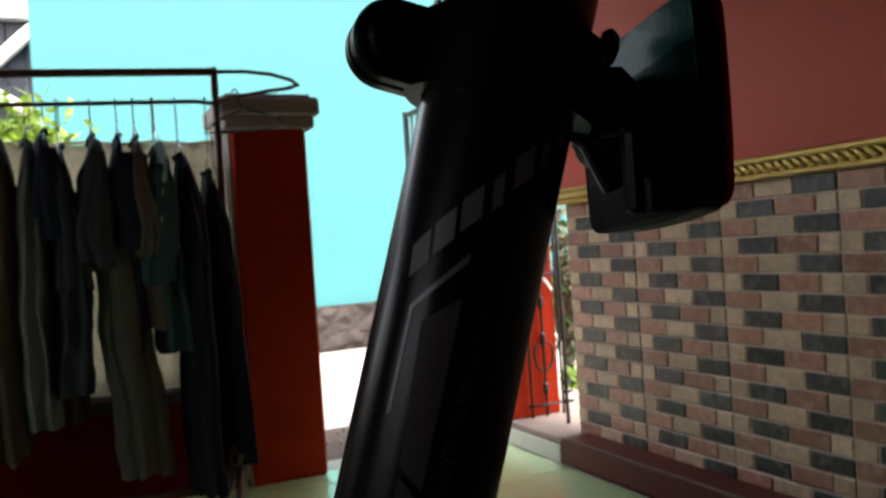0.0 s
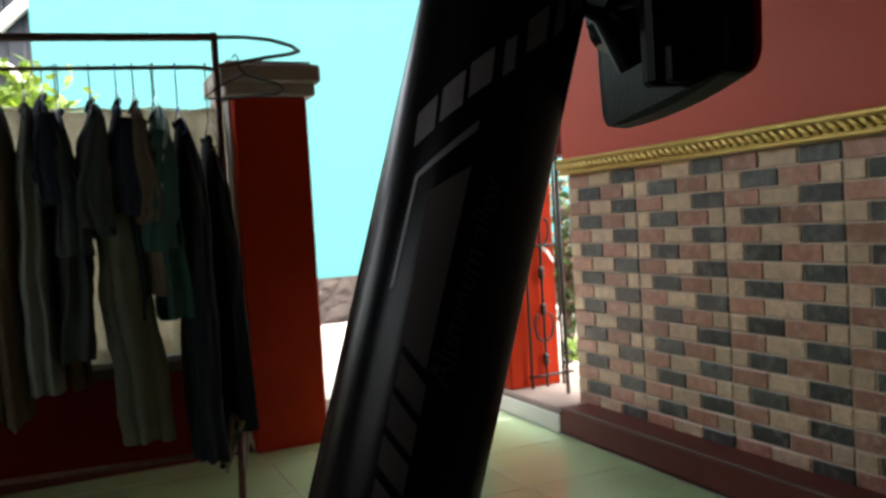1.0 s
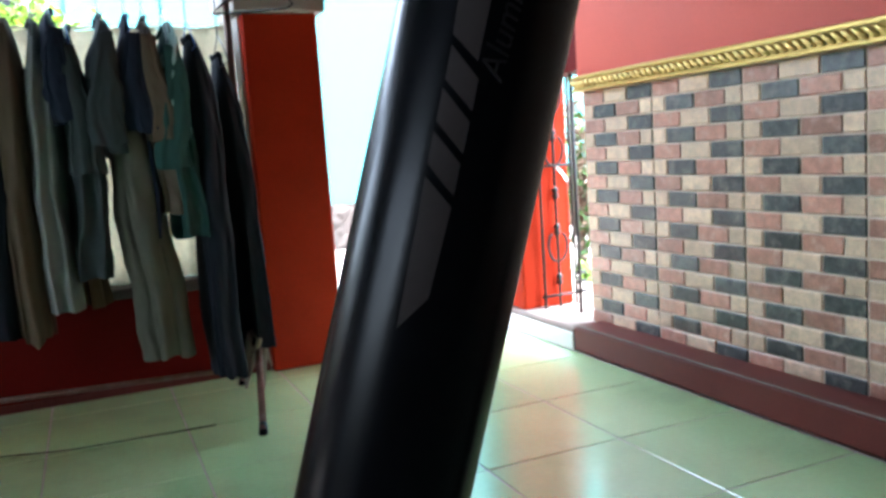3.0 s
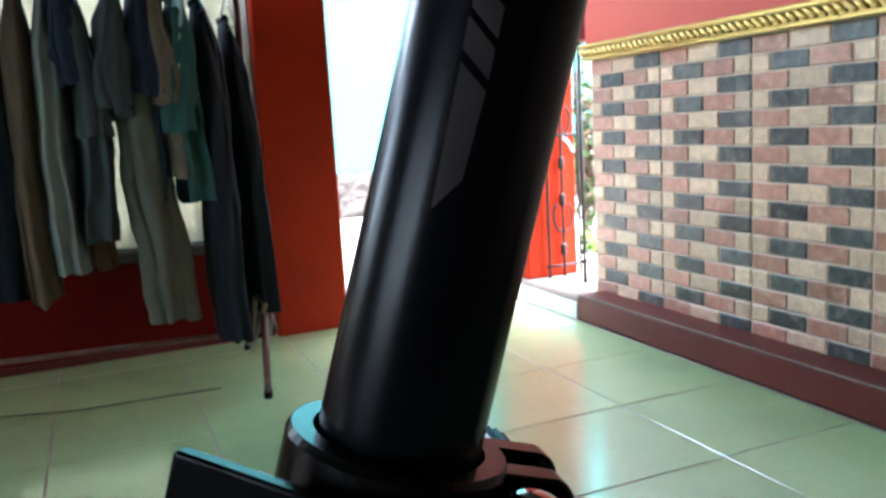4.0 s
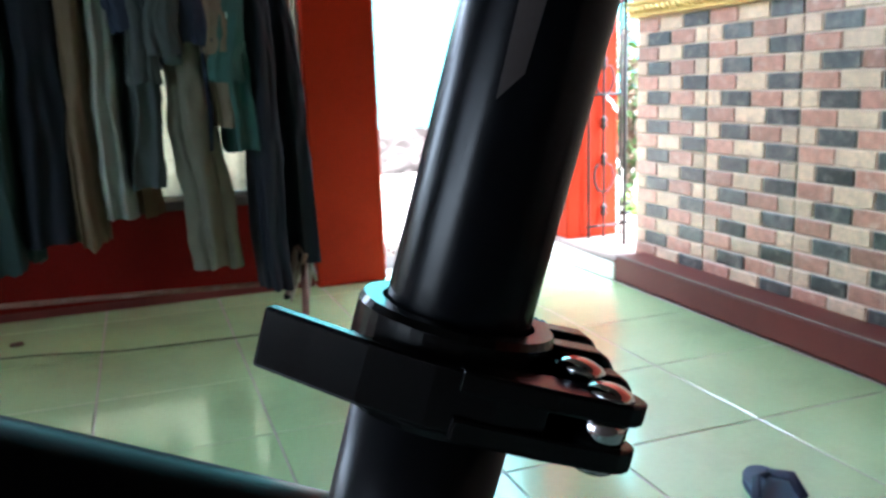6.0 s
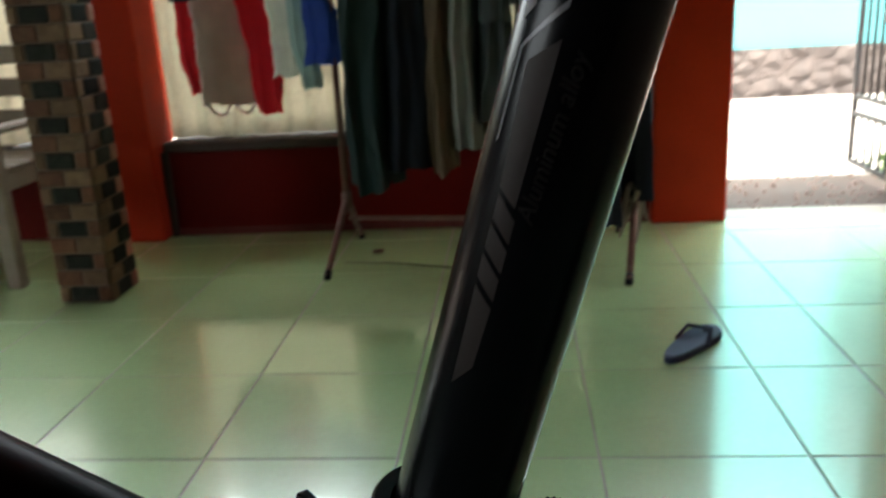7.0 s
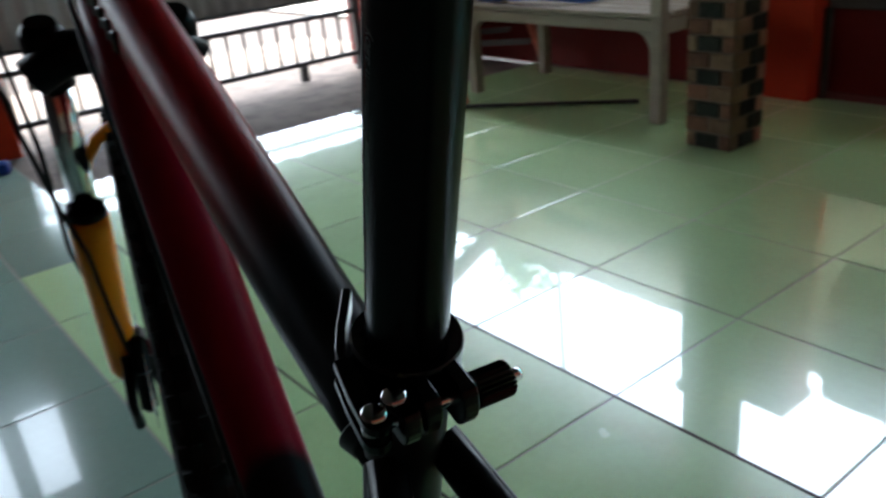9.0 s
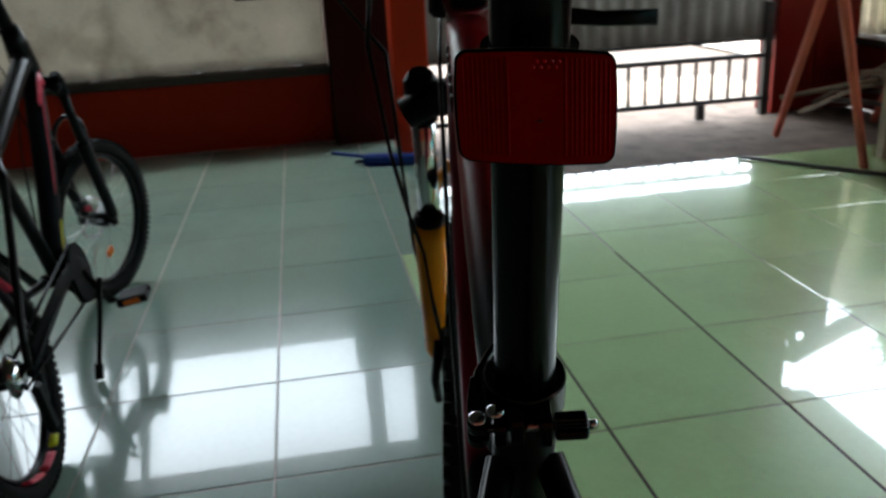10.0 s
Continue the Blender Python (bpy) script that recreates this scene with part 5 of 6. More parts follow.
garment("towel", "pale teal towel on a hanger", "towel", 1.23, 1.30, 1.25, 0.90, C["paleteal"], 13, flare=1.2, depth=0.38)
garment("jeans", "dark grey blue jeans on a hanger", "jeans", 1.285, 1.38, 1.205, 0.14, C["jeans"], 14, lean=0.035, depth=0.3)
garment("jeans", "charcoal jeans on a hanger", "jeans", 1.385, 1.465, 1.16, 0.20, C["dark"], 15, lean=0.06, depth=0.28, yc=1.78, flare=1.2)
eh = thing("empty_hanger", "dark green wire hanger with nothing on it", "hanger")
part("hook", Geo().tube([(1.50, 1.64, 1.40), (1.51, 1.64, 1.412), (1.52, 1.64, 1.40), (1.52, 1.64, 1.37), (1.535, 1.64, 1.35)], 0.003, 8), M_iron, eh)
part("hanger_wire", Geo().tube([(1.535, 1.64, 1.35), (1.44, 1.62, 1.30), (1.40, 1.61, 1.265), (1.46, 1.62, 1.268), (1.64, 1.66, 1.29), (1.665, 1.665, 1.305), (1.65, 1.66, 1.322), (1.535, 1.64, 1.35)], 0.004, 8), M_iron, eh, "bent plastic coated wire")

# washing on a line beside the rack
ln = thing("clothes_line", "thin cord tied between the column and the rack", "cord")
part("cord", Geo().tube([(-0.385, 2.09, 1.02), (-0.1, 1.95, 0.985), (0.2, 1.84, 0.99), (0.463, 1.735, 1.03)], 0.003, 6), M_rope, ln)


def pegged(name, label, cat, x0, x1, ztop, zbot, mat, seed, **kw):
    y = 2.09 - (x0 + 0.385) * 0.42 - 0.05
    t = garment(name, label, cat, x0, x1, ztop, zbot, mat, seed, yc=y, depth=kw.pop("depth", 0.05), hang=False, group="washing on the line", neck=kw.pop("neck", 0.85), **kw)
    for x in (x0 + 0.02, x1 - 0.02):
        part("clip", Geo().box((x - 0.006, y - 0.012, ztop - 0.015), (x + 0.006, y + 0.006, 1.0), 0.002), M_clip, t, "red plastic clip")
    return t


M_clip = material("red_clip", (0.55, 0.02, 0.03), 0.35, vary=0.1, scale=40, fine=300, bump=0.02)
pegged("shirt", "bright red shirt clipped to the line", "shirt", -0.17, -0.07, 0.955, 0.60, C["red"], 21, lean=0.05)
bag = pegged("cloth_bag", "faded mauve cloth bag with hanging straps on the line", "bag", -0.10, 0.11, 0.95, 0.56, C["mauve"], 22, lean=0.02)
for x0_, x1_, z_ in ((-0.05, 0.04, 0.52), (0.05, 0.13, 0.525)):
    part("strap", Geo().tube([(x0_ + (x1_ - x0_) * k / 10, 1.885 - 0.01 * math.sin(k), 0.57 - (0.57 - z_) * math.sin(math.pi * k / 10)) for k in range(11)], 0.007, 8, 0.4), C["mauve"], bag, "loop strap")
pegged("trousers", "crimson trousers clipped to the line", "trousers", 0.09, 0.25, 0.965, 0.53, C["red"], 23, flare=0.45, lean=0.03)
pegged("scarf", "cream scarf clipped to the line", "scarf", 0.235, 0.315, 0.985, 0.66, C["cream"], 24)
pegged("vest", "pale teal vest clipped to the line", "vest", 0.31, 0.385, 0.985, 0.62, C["paleteal"], 25, lean=0.02, flare=0.8)
pegged("shorts", "royal blue shorts clipped to the line", "shorts", 0.37, 0.475, 0.985, 0.70, C["blue"], 26)
pegged("shirt", "black shirt hung behind the washing", "shirt", -0.13, 0.16, 1.2, 0.93, C["black"], 27, depth=0.08)
hb = thing("clip_hanger", "red plastic clip hanger among the washing", "hanger")
part("frame", Geo().tube([(0.16, 1.83, 1.16), (0.20, 1.82, 1.0), (0.10, 1.83, 0.965), (-0.12, 1.90, 0.955)], 0.008, 8), M_clip, hb)
part("bar", Geo().tube([(0.25, 1.79, 0.985), (0.46, 1.72, 1.0)], 0.007, 8), M_clip, hb)
part("hook", Geo().tube([(0.16, 1.83, 1.16), (0.17, 1.83, 1.22), (0.2, 1.83, 1.23)], 0.004, 8), M_clip, hb)

# ---- bench with hose ----
bn = thing("bench", "pale wooden garden bench with armrests", "bench")
for x in (-1.755, -0.685):
    part("front_leg", Geo().box((x - 0.028, 1.515, 0), (x + 0.028, 1.565, 0.53), 0.006), M_wood, bn)
    part("back_leg", Geo().box((x - 0.025, 1.98, 0), (x + 0.025, 2.03, 0.86), 0.006), M_wood, bn)
    part("armrest", Geo().box((x - 0.038, 1.48, 0.5305), (x + 0.038, 2.0, 0.555), 0.008), M_wood, bn)
    part("side_rail", Geo().box((x - 0.015, 1.566, 0.335), (x + 0.015, 1.979, 0.395), 0.004), M_wood, bn)
    sg = 1 if x < -1 else -1
    g = Geo()
    pts = [(x + sg * 0.028, 0.345)] + [(x + sg * (0.028 + 0.075 * (1 - math.cos(a))), 0.345 - 0.085 * (1 - math.sin(a)) ) for a in [k * math.pi / 16 for k in range(9)]]
    m_ = len(pts)
    v_ = [(px, yy, pz) for yy in (1.522, 1.548) for px, pz in pts]
    g.add(v_, [tuple(range(m_)), tuple(range(m_, 2 * m_))] + [(i, (i + 1) % m_, m_ + (i + 1) % m_, m_ + i) for i in range(m_)])
    part("bracket", g, M_wood, bn, "curved corner bracket")
part("apron", Geo().box((-1.726, 1.52, 0.345), (-0.714, 1.548, 0.392), 0.004), M_wood, bn)
part("back_apron", Geo().box((-1.726, 1.985, 0.335), (-0.714, 2.01, 0.39), 0.004), M_wood, bn)
slat = Geo().box((-0.555, -0.042, 0), (0.555, 0.042, 0.02), 0.004).mesh("seat_slat")
for k in range(5):
    s_ = part("seat_slat", slat, M_wood, bn)
    s_.location = (-1.22, 1.555 + 0.095 * k, 0.3955)
for z in (0.50, 0.62, 0.74):
    part("back_slat", Geo().box((-1.729, 1.99, z), (-0.711, 2.008, z + 0.07), 0.004), M_wood, bn)
hs = thing("garden_hose", "coiled blue garden hose lying on the bench", "hose")
pts = []
rg = random.Random(8)
for k in range(150):
    a = k * 2 * math.pi / 26
    q = k / 150
    rx, ry = 0.27 + 0.03 * math.sin(k * 0.31), 0.12 + 0.02 * math.sin(k * 0.23)
    pts.append((-1.43 + rx * math.cos(a), 1.70 + ry * math.sin(a), 0.429 + 0.045 * q + 0.006 * math.sin(k * 0.7)))
part("coil", Geo().tube(pts, 0.0095, 8), M_hose, hs)
lp = [(-1.70, 1.66, 0.435), (-1.62, 1.66, 0.50), (-1.50, 1.68, 0.60), (-1.38, 1.71, 0.65), (-1.26, 1.74, 0.65), (-1.18, 1.75, 0.58), (-1.165, 1.74, 0.49), (-1.22, 1.70, 0.445)]
part("loop", Geo().tube([tuple(Vector(lp[i]).lerp(Vector(lp[i + 1]), k / 4)) for i in range(7) for k in range(4)] + [lp[-1]], 0.0095, 8), M_hose, hs, "loop of hose standing up")
part("loose_end", Geo().tube([(-1.72, 1.63, 0.428), (-1.78, 1.62, 0.426), (-1.80, 1.625, 0.426), (-1.74, 1.60, 0.426), (-1.60, 1.59, 0.428)], 0.0095, 8), M_hose, hs)

# ---- red trestle, floor pole, broom, sandals ----
ts = thing("trestle", "worn red painted wooden trestle with splayed legs", "trestle")
ap1, ap2 = Vector((-1.57, 1.07, 0.80)), Vector((-1.95, 1.86, 0.80))
part("ridge", Geo().box((-0.03, -0.47, -0.035), (0.03, 0.47, 0.035), 0.006, Matrix.Translation((ap1 + ap2) / 2) @ Matrix.Rotation(math.atan2(0.38, 0.79), 4, "Z")), M_redwood, ts)
for top, low in ((ap1 + Vector((0.01, 0.04, -0.02)), (-1.637, 1.36, 0)), (ap1 + Vector((-0.01, 0.0, -0.02)), (-2.36, 1.387, 0)), (ap2, (-1.75, 2.02, 0)), (ap2, (-2.45, 2.0, 0))):
    low = Vector(low)
    part("leg", Geo().tube([top, low], [0.021, 0.018], 8, 0.8, smooth=False), M_redwood, ts)
part("rung", Geo().tube([(-1.70, 1.95, 0.35), (-2.25, 1.75, 0.30)], 0.014, 8), M_bark, ts)
part("rung", Geo().tube([(-2.2, 1.30, 0.22), (-2.3, 1.9, 0.25)], 0.013, 8), M_bark, ts)
pb = thing("bundle_of_boards", "dark offcut boards piled behind the trestle", "boards")
rg = random.Random(5)
for k in range(7):
    a, b = Vector((-2.75 + rg.uniform(-.05, .05), 1.75 + 0.06 * k, 0.02 + 0.02 * k)), Vector((-1.95 + rg.uniform(-.1, .1), 2.0 + 0.01 * k, 0.10 + rg.uniform(0.0, 0.45)))
    part("board", Geo().tube([a, b], 0.02, 4, 0.4, smooth=False), M_ledge if k % 2 else M_bark, pb)
fp = thing("floor_pole", "dark metal pole lying along the floor", "pole")
part("shaft", Geo().tube([(-1.99, 0.975, 0.009), (-1.20, 1.565, 0.009), (-0.95, 1.75, 0.009)], 0.008, 10), M_iron, fp)
br = thing("broom", "blue plastic broom lying by the red post", "broom")
part("head", Geo().box((-0.14, -0.03, 0.0), (0.14, 0.03, 0.055), 0.012, pose(-2.50, -0.56, 0, 0, 0, 72)), M_blueplast, br)
g = Geo()
for k in range(40):
    x_ = -0.13 + 0.26 * k / 39
    g.tube([(-2.50 - 0.03, -0.60 + x_, 0.03), (-2.55 - rg.uniform(0, .02), -0.60 + x_ * 1.05, 0.012)], 0.004, 4, smooth=False)
part("bristles", g, M_dark_foam, br)
part("handle", Geo().tube([(-2.50, -0.62, 0.04), (-2.83, -0.835, 0.012)], 0.008, 8), M_blueplast, br)


def flip_flop(at, label):
    t = thing("sandal", label, "sandal", at, "pair of sandals")
    out = []
    n = 40
    for i in range(n):
        a = 2 * math.pi * i / n
        y = 0.128 * math.sin(a)
        w = 0.046 - 0.010 * math.cos(a * 0 + y / 0.128 * 1.6) + 0.012 * (y / 0.128)
        out.append((w * math.cos(a), y))
    for nm, z0, z1, sc, mt in (("sole", 0.0, 0.014, 1.0, M_sandal), ("footbed", 0.0142, 0.019, 0.965, M_sandal_top)):
        v = [(x * sc, y * sc, z) for z in (z0, z1) for x, y in out]
        part(nm, Geo().add(v, [tuple(range(n)), tuple(range(n, 2 * n))] + [(i, (i + 1) % n, n + (i + 1) % n, n + i) for i in range(n)]), mt, t, "thick foam sole" if nm == "sole" else "pale blue footbed")
    part("strap", Geo().tube([(-0.04, -0.005, 0.016), (-0.03, 0.03, 0.042), (0.0, 0.065, 0.032), (0.0, 0.07, 0.018)], [0.011, 0.011, 0.008, 0.006], 8, 0.4), M_dark_foam, t, "dark Y strap")
    part("strap", Geo().tube([(0.045, -0.005, 0.016), (0.034, 0.03, 0.042), (0.002, 0.065, 0.033), (0.0, 0.07, 0.018)], [0.011, 0.011, 0.008, 0.006], 8, 0.4), M_dark_foam, t, "dark Y strap")
    return t


flip_flop(pose(1.487, 0.925, 0.001, 0, 0, -39), "blue foam sandal lying alone on the tiles")
flip_flop(pose(2.0, 0.075, 0.001, 0, 0, -23), "blue foam sandal near the plinth")

# ---- gate leaf and wrought iron ----
gl = thing("gate_leaf", "open black iron gate leaf of vertical bars", "gate", pose(2.70, 2.42, 0))
for x in (-0.095, -0.032):
    part("hinge_post", Geo().box((x, -0.03, 0), (x + 0.023, 0.012, 2.0), 0.003), M_iron, gl)
part("post_web", Geo().box((-0.073, -0.012, 0.002), (-0.031, 0.004, 1.99), 0.002), M_oxide, gl, "faded pink oxide paint between the flanges")
for z in (0.0, 0.28, 0.62):
    part("hinge_plate", Geo().box((-0.09, -0.034, z), (-0.012, -0.0295, z + 0.05), 0.002), M_iron, gl)
part("frame_bar", Geo().box((-0.012, 0.025, 0.02), (0.012, 0.05, 1.6), 0.002), M_iron, gl)
part("frame_bar", Geo().box((-0.012, 0.66, 0.02), (0.012, 0.685, 1.6), 0.002), M_iron, gl)
for z in (0.03, 0.265, 0.345, 1.25, 1.58):
    part("rail", Geo().box((-0.010, 0.05, z - 0.012), (0.010, 0.66, z + 0.012), 0.002), M_iron, gl)
gb = Geo().tube([(0, 0, 0.03), (0, 0, 0.26)], 0.0085, 8).mesh("bar")
gb2 = Geo().tube([(0, 0, 0.35), (0, 0, 1.58)], 0.0095, 8).mesh("bar")
for k in range(7):
    for me_ in (gb, gb2):
        o_ = part("bar", me_, M_iron, gl)
        o_.location = (0, 0.125 + 0.077 * k, 0)
part("latch_box", Geo().box((-0.02, 0.38, 0.80), (0.015, 0.62, 0.812), 0.002).box((-0.02, 0.38, 0.93), (0.015, 0.75, 0.942), 0.002).box((-0.02, 0.745, 0.80), (0.015, 0.757, 0.942), 0.002).box((-0.02, 0.38, 0.80), (0.015, 0.392, 0.942), 0.002), M_iron, gl, "square latch frame")
part("padlock", Geo().box((-0.028, 0.33, 0.70), (-0.008, 0.37, 0.75), 0.005).ring((-0.018, 0.35, 0.76), (1, 0, 0), 0.016, 0.004, 20, 8), M_decal_light, gl, "grey padlock")
wi = thing("wrought_iron_grille", "black wrought iron grille with scrolls beside the pillar", "grille", pose(2.86, 2.085, 0.088))
for x in (-0.075, 0.0, 0.085):
    part("upright", Geo().tube([(x, 0, 0), (x, 0, 1.4)], 0.0065, 8), M_iron, wi)
for z in (0.05, 0.62, 1.2):
    part("cross_bar", Geo().tube([(-0.09, 0, z), (0.1, 0, z)], 0.006, 8), M_iron, wi)
for z in (0.12, 0.34, 0.50, 0.75, 0.95, 1.1):
    part("collar", Geo().tube([(0, 0, z - 0.03), (0, 0, z - 0.012), (0, 0, z), (0, 0, z + 0.012), (0, 0, z + 0.03)], [0.007, 0.016, 0.010, 0.016, 0.007], 10), M_iron, wi, "turned iron collar")
for z in (0.20, 0.62, 0.85):
    for sg in (1, -1):
        sc = [(sg * (0.005 + 0.032 * math.sin(a) + 0.006 * a), 0.0, z + 0.075 * (1 - math.cos(a)) / 2 * 1.6) for a in [k * 0.35 for k in range(10)]]
        part("scroll", Geo().tube(sc, [0.0055] * 8 + [0.005, 0.004], 8), M_iron, wi)
part("ribbon", Geo().grid(lambda u, v: (0.005 + 0.06 * u, -0.012 - 0.01 * math.sin(u * 5), 0.60 - 0.06 * u + 0.02 * v), 8, 2), M_white, wi, "scrap of white plastic tied on")
pp = thing("iron_pole", "thin black iron pole on the step", "pole")
part("shaft", Geo().tube([(2.85, 1.905, 0.088), (2.85, 1.905, 1.08)], 0.008, 10), M_iron, pp)
for z in (0.18, 0.22, 0.26):
    part("knuckle", Geo().tube([(2.83, 1.905, z), (2.88, 1.905, z)], 0.007, 8), M_iron, pp)


# ---- plants ----
M_leaf_bright = material("leaf_bright", (0.20, 0.29, 0.03), 0.5, vary=0.3, scale=9, fine=60, bump=0.1, translucent=0.35)
def bush(name, label, c, size, count, leaf, mats, seed, stems=5, low=0.35):
    t = thing(name, label, "shrub", pose(*c))
    rg = random.Random(seed)
    g = Geo()
    tips = []
    for k in range(stems):
        d = Vector((rg.uniform(-1, 1) * size[0] * 0.6, rg.uniform(-1, 1) * size[1] * 0.6, size[2] * rg.uniform(0.6, 1)))
        g.tube([(0, 0, 0), d * 0.5 + Vector((rg.uniform(-.03, .03), 0, 0)), d], [0.012, 0.008, 0.003], 6)
        tips.append(d)
    part("stem", g, M_bark, t)
    for mi, mt in enumerate(mats):
        g = Geo()
        for k in range(count // len(mats)):
            base = tips[rg.randrange(stems)] * rg.uniform(low, 1.05)
            p = base + Vector((rg.gauss(0, size[0] * 0.28), rg.gauss(0, size[1] * 0.28), rg.gauss(0, min(0.09, size[2] * 0.13))))
            d = Vector((rg.uniform(-1, 1), rg.uniform(-1, 1), rg.uniform(-0.3, 1))).normalized()
            s_ = d.orthogonal().normalized()
            s_ = Matrix.Rotation(rg.uniform(0, 6.28), 3, d) @ s_
            L, W = leaf * rg.uniform(0.6, 1.3), leaf * 0.2 * rg.uniform(0.7, 1.3)
            up_ = d.cross(s_) * W * 0.3
            g.add([p, p + d * L * 0.45 + s_ * W + up_, p + d * L, p + d * L * 0.45 - s_ * W + up_, p + d * L * 0.45], [(0, 1, 4), (1, 2, 4), (2, 3, 4), (3, 0, 4)], True)
        part("leaves", g, mt, t)
    return t


bush("lane_shrub", "light green leafy shrub by the lane", (0.90, 3.2, -0.05), (0.20, 0.2, 1.50), 3600, 0.075, [M_leaf, M_leaf_bright], 3, stems=18, low=0.7)
bush("lane_shrub", "bright yellow green bushy shrub by the lane", (0.78, 3.25, -0.05), (0.19, 0.2, 1.56), 5200, 0.075, [M_leaf_bright, M_leaf], 14, stems=34, low=0.6)
bush("hedge_shrub", "dark leafy shrub beyond the grille", (3.48, 2.85, 0.0), (0.16, 0.2, 1.05), 900, 0.07, [M_leaf_dark, M_bark], 4, stems=9)
bush("weed_clump", "low green weeds beside the gate", (3.45, 2.6, -0.02), (0.16, 0.12, 0.2), 350, 0.06, [M_leaf], 6)
bush("weed_clump", "low green weeds beside the gate", (2.93, 3.0, -0.05), (0.14, 0.16, 0.16), 350, 0.06, [M_leaf, M_leaf_dark], 7)
bush("unseen_shrub", "leafy shrub added out of view behind the back parapet", (-3.15, 2.95, -0.05), (0.22, 0.2, 2.05), 3200, 0.12, [M_leaf_dark, M_leaf], 11, stems=12)
# Unseen; added to give the sky a jagged edge in the floor's reflections.
bush("unseen_shrub", "leafy shrub added out of view behind the back parapet", (-0.15, 3.0, -0.05), (0.26, 0.2, 1.6), 700, 0.12, [M_leaf_dark, M_leaf], 12, stems=9)
cb = thing("floor_cable", "thin dark cable lying on the tiles under the rack", "cable")
part("wire", Geo().tube([(0.44, 1.712, 0.004), (0.62, 1.69, 0.004), (0.86, 1.613, 0.004), (1.08, 1.60, 0.004), (1.283, 1.586, 0.004)], 0.002, 8), M_iron, cb)
ch_ = thing("wood_scrap", "small dark scrap of wood lying on the tiles", "scrap")
part("chip", Geo().box((-0.02, -0.008, 0), (0.02, 0.008, 0.012), 0.003, pose(0.54, 1.835, 0.001, 0, 0, 12)), M_bark, ch_)
st_ = Geo()
rg = random.Random(9)
for k in range(140):
    x, y, q = rg.uniform(1.9, 2.9), rg.uniform(2.35, 3.1), rg.uniform(0.003, 0.012)
    st_.tube([(x, y, -0.035), (x + rg.uniform(-.01, .01), y, -0.02 + q * 0.7)], [q, q * 0.5], 6, rg.uniform(0.6, 1), smooth=False)
tagged(part("gravel", st_, M_step), "loose stones and rubble by the gate", "gravel", kind="stuff")

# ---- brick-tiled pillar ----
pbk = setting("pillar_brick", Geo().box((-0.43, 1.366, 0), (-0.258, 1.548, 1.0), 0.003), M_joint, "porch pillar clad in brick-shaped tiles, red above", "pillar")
part("upper", Geo().box((-0.425, 1.37, 1.0), (-0.262, 1.543, 2.3), 0.004), M_red_dim, pbk, "red painted upper shaft")
part("gold_band", Geo().box((-0.452, 1.346, 0.985), (-0.236, 1.568, 1.0), 0.004).box((-0.446, 1.352, 1.0), (-0.242, 1.562, 1.03), 0.008), M_gold, pbk, "gold painted moulding band")


def brick_mesh(w, hgt, d, name="brick"):
    return Geo().box((-d, -w / 2 + 0.0030, -hgt / 2 + 0.0030), (0, w / 2 - 0.0030, hgt / 2 - 0.0030), 0.0060).mesh(name)


brick_cache = {}


def brick(parent, w, hgt, d, k, where, turn=0.0, kinds=BRICKS):
    """One tile; its face looks along -x before the turn."""
    key = (round(w, 4), round(hgt, 4), kinds[k].name)
    if key not in brick_cache:
        brick_cache[key] = brick_mesh(w, hgt, d)
        brick_cache[key].materials.append(kinds[k])
    o_ = part("brick", brick_cache[key], None, parent)
    o_.location = where
    o_.rotation_euler = (0, 0, turn)
    return o_


H_ = 0.0546
for r_ in range(18):
    z = 0.002 + H_ * (r_ + 0.5)
    rows = [(0.5, 0), (0.5, 1)] if r_ % 2 else [(0.22, 1), (0.53, 2), (0.25, 0)]
    for face in range(4):
        tot, x = 0.180, 0.0
        for fr, k in rows:
            w = tot * fr
            o = x + w / 2 - tot / 2
            x += w
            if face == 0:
                brick(pbk, w, H_, 0.007, k, (-0.344 + o, 1.3662, z), math.pi / 2, PILLAR_SHADED)
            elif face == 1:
                brick(pbk, w, H_, 0.007, (k + 1) % 3 if r_ % 2 else k, (-0.2578, 1.457 + o, z), math.pi, PILLAR_LIT_SIDE)
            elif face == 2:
                brick(pbk, w, H_, 0.007, k, (-0.4302, 1.457 + o, z), 0, PILLAR_SHADED)
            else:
                brick(pbk, w, H_, 0.007, k, (-0.344 + o, 1.5478, z), -math.pi / 2, PILLAR_SHADED)

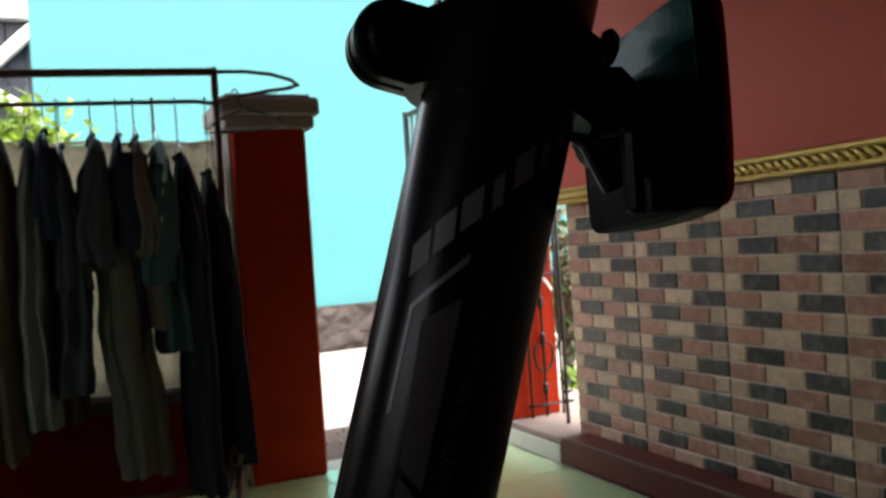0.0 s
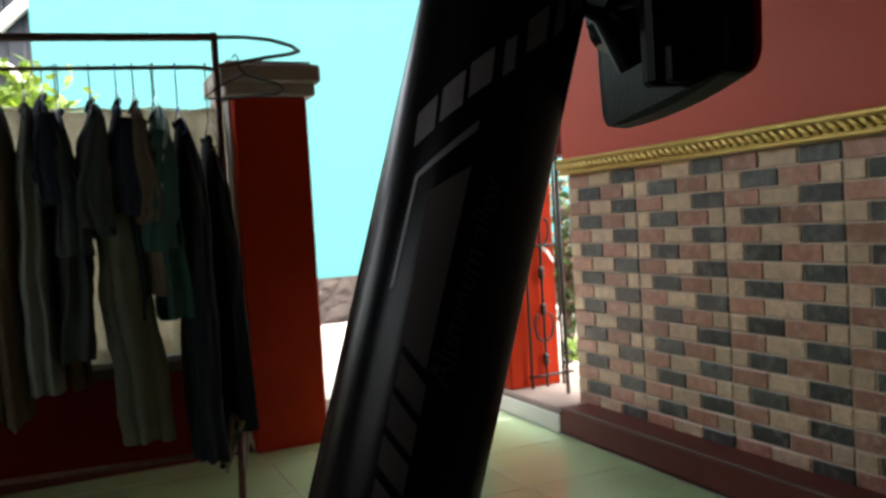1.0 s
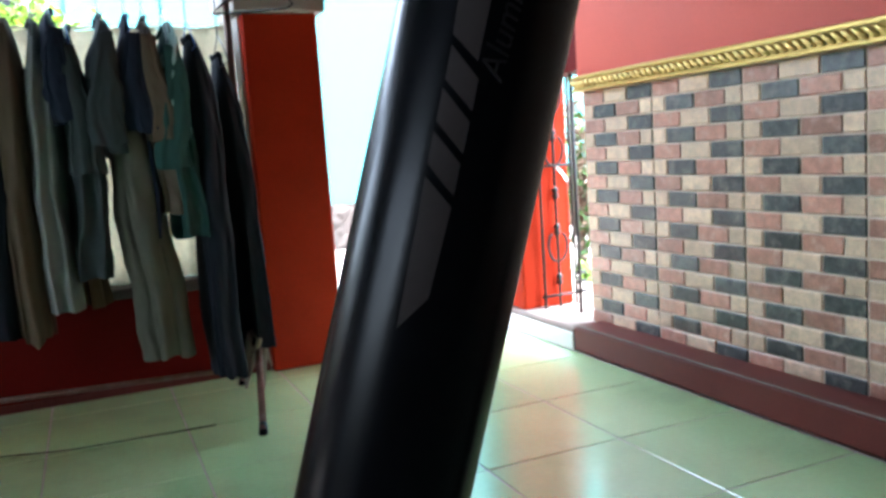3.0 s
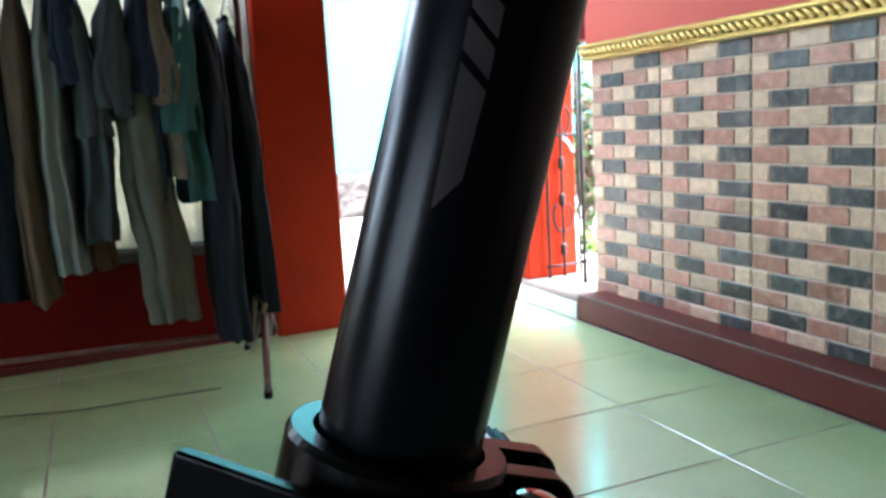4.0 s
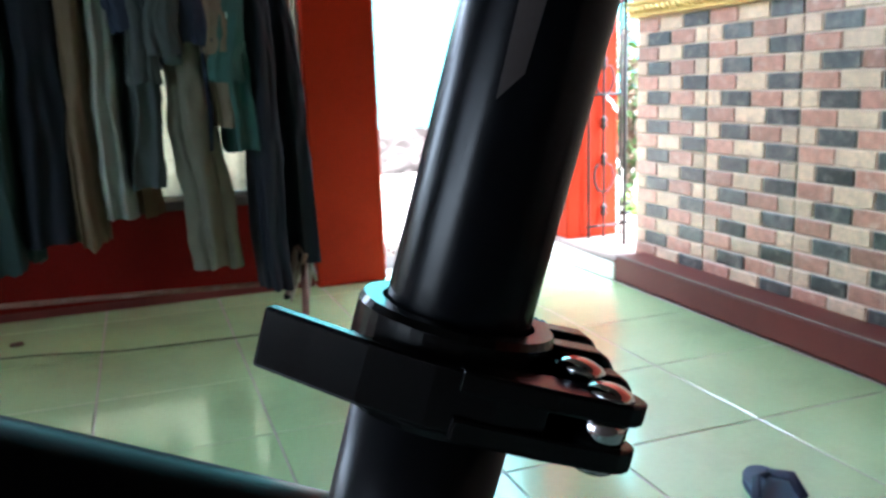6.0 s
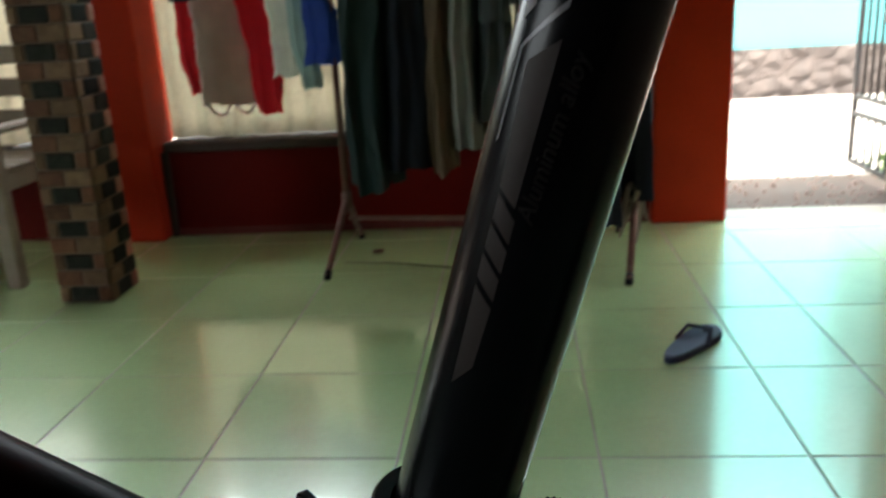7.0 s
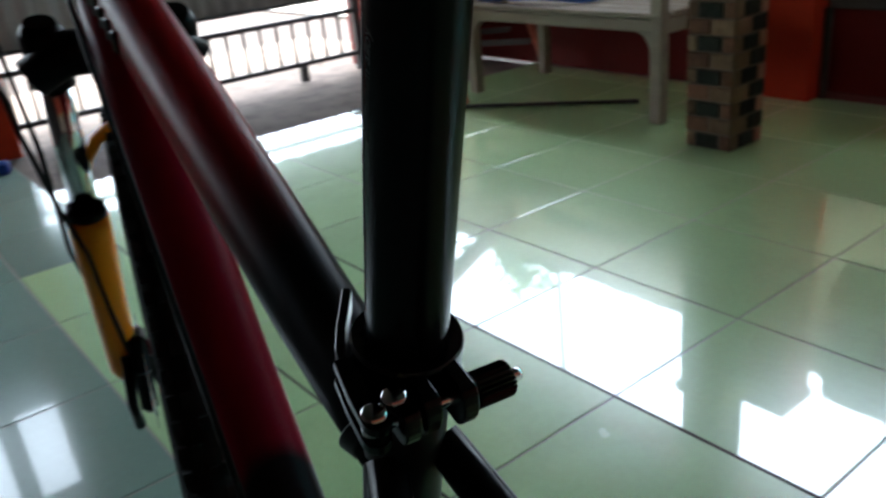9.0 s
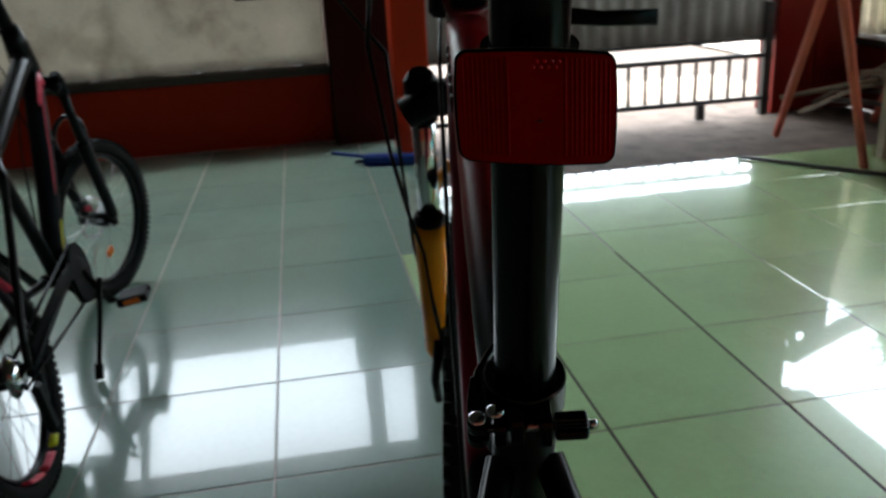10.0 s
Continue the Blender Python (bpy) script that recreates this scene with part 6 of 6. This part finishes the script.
# ---- brick tiles of the side wall ----
H_ = 0.0531
rest = [Geo(), Geo(), Geo()]
for sh in range(11):
    y0 = 1.731 - 0.4195 * sh
    for r_ in range(17):
        z = 0.990 - H_ * (r_ + 0.5)
        rows = [(1 / 3, 0), (1 / 3, 1), (1 / 3, 2)] if r_ % 2 == 0 else [(1 / 6, 1), (1 / 3, 2), (1 / 3, 0), (1 / 6, 1)]
        y = y0
        for fr, k in rows:
            w = 0.4185 * fr
            if sh < 5:
                brick(wr, w, H_, 0.0062, k, (2.7948, y - w / 2, z))
            elif y - w > -2.94:
                rest[k].box((2.7886, y - w + 0.0030, z - H_ / 2 + 0.0030), (2.7948, y - 0.0030, z + H_ / 2 - 0.0030), 0.0060)
            y -= w
for k in range(3):
    tagged(part("brick_field", rest[k], BRICKS[k], wr), kind="stuff")


# ---- floor tiles ----
XL = [-3.2, -2.8, -2.4, -2.0, -1.6, -1.2, -0.8, -0.4, 0.0, 0.4, 0.8, 1.2, 1.6, 1.84, 2.24, 2.655]
YL = [-2.94, -2.68, -2.28, -1.88, -1.48, -1.085, -0.685, -0.40, 0.0, 0.4, 0.8, 1.2, 1.6, 2.0, 2.168]
floor_ob = bpy.data.objects["floor"]
shared = {}
rng = random.Random(2)
for i in range(len(XL) - 1):
    for j in range(len(YL) - 1):
        x0, x1, y0, y1 = XL[i], XL[i + 1], YL[j], YL[j + 1]
        if x1 <= -1.99 and y0 > -0.6:
            continue
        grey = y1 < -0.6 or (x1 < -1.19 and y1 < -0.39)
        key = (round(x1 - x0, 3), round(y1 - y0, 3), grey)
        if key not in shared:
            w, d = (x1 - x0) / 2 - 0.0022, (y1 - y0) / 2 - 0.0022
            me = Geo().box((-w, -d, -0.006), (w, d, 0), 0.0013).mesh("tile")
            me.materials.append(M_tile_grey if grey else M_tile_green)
            shared[key] = me
        t = part("tile", shared[key], None, floor_ob)
        t.location = ((x0 + x1) / 2, (y0 + y1) / 2, 0.0)
        t.rotation_euler = (rng.uniform(-0.0012, 0.0012), rng.uniform(-0.0012, 0.0012), 0)
part("dark_joint", Geo().box((-1.99, -0.4035, -0.0014), (2.65, -0.3965, 0.0006)), M_ledge, floor_ob, "open black joint")
part("dark_joint", Geo().box((-1.0, -0.0036, -0.0014), (1.2, 0.0036, 0.0005)), M_ledge, floor_ob, "dirty joint")
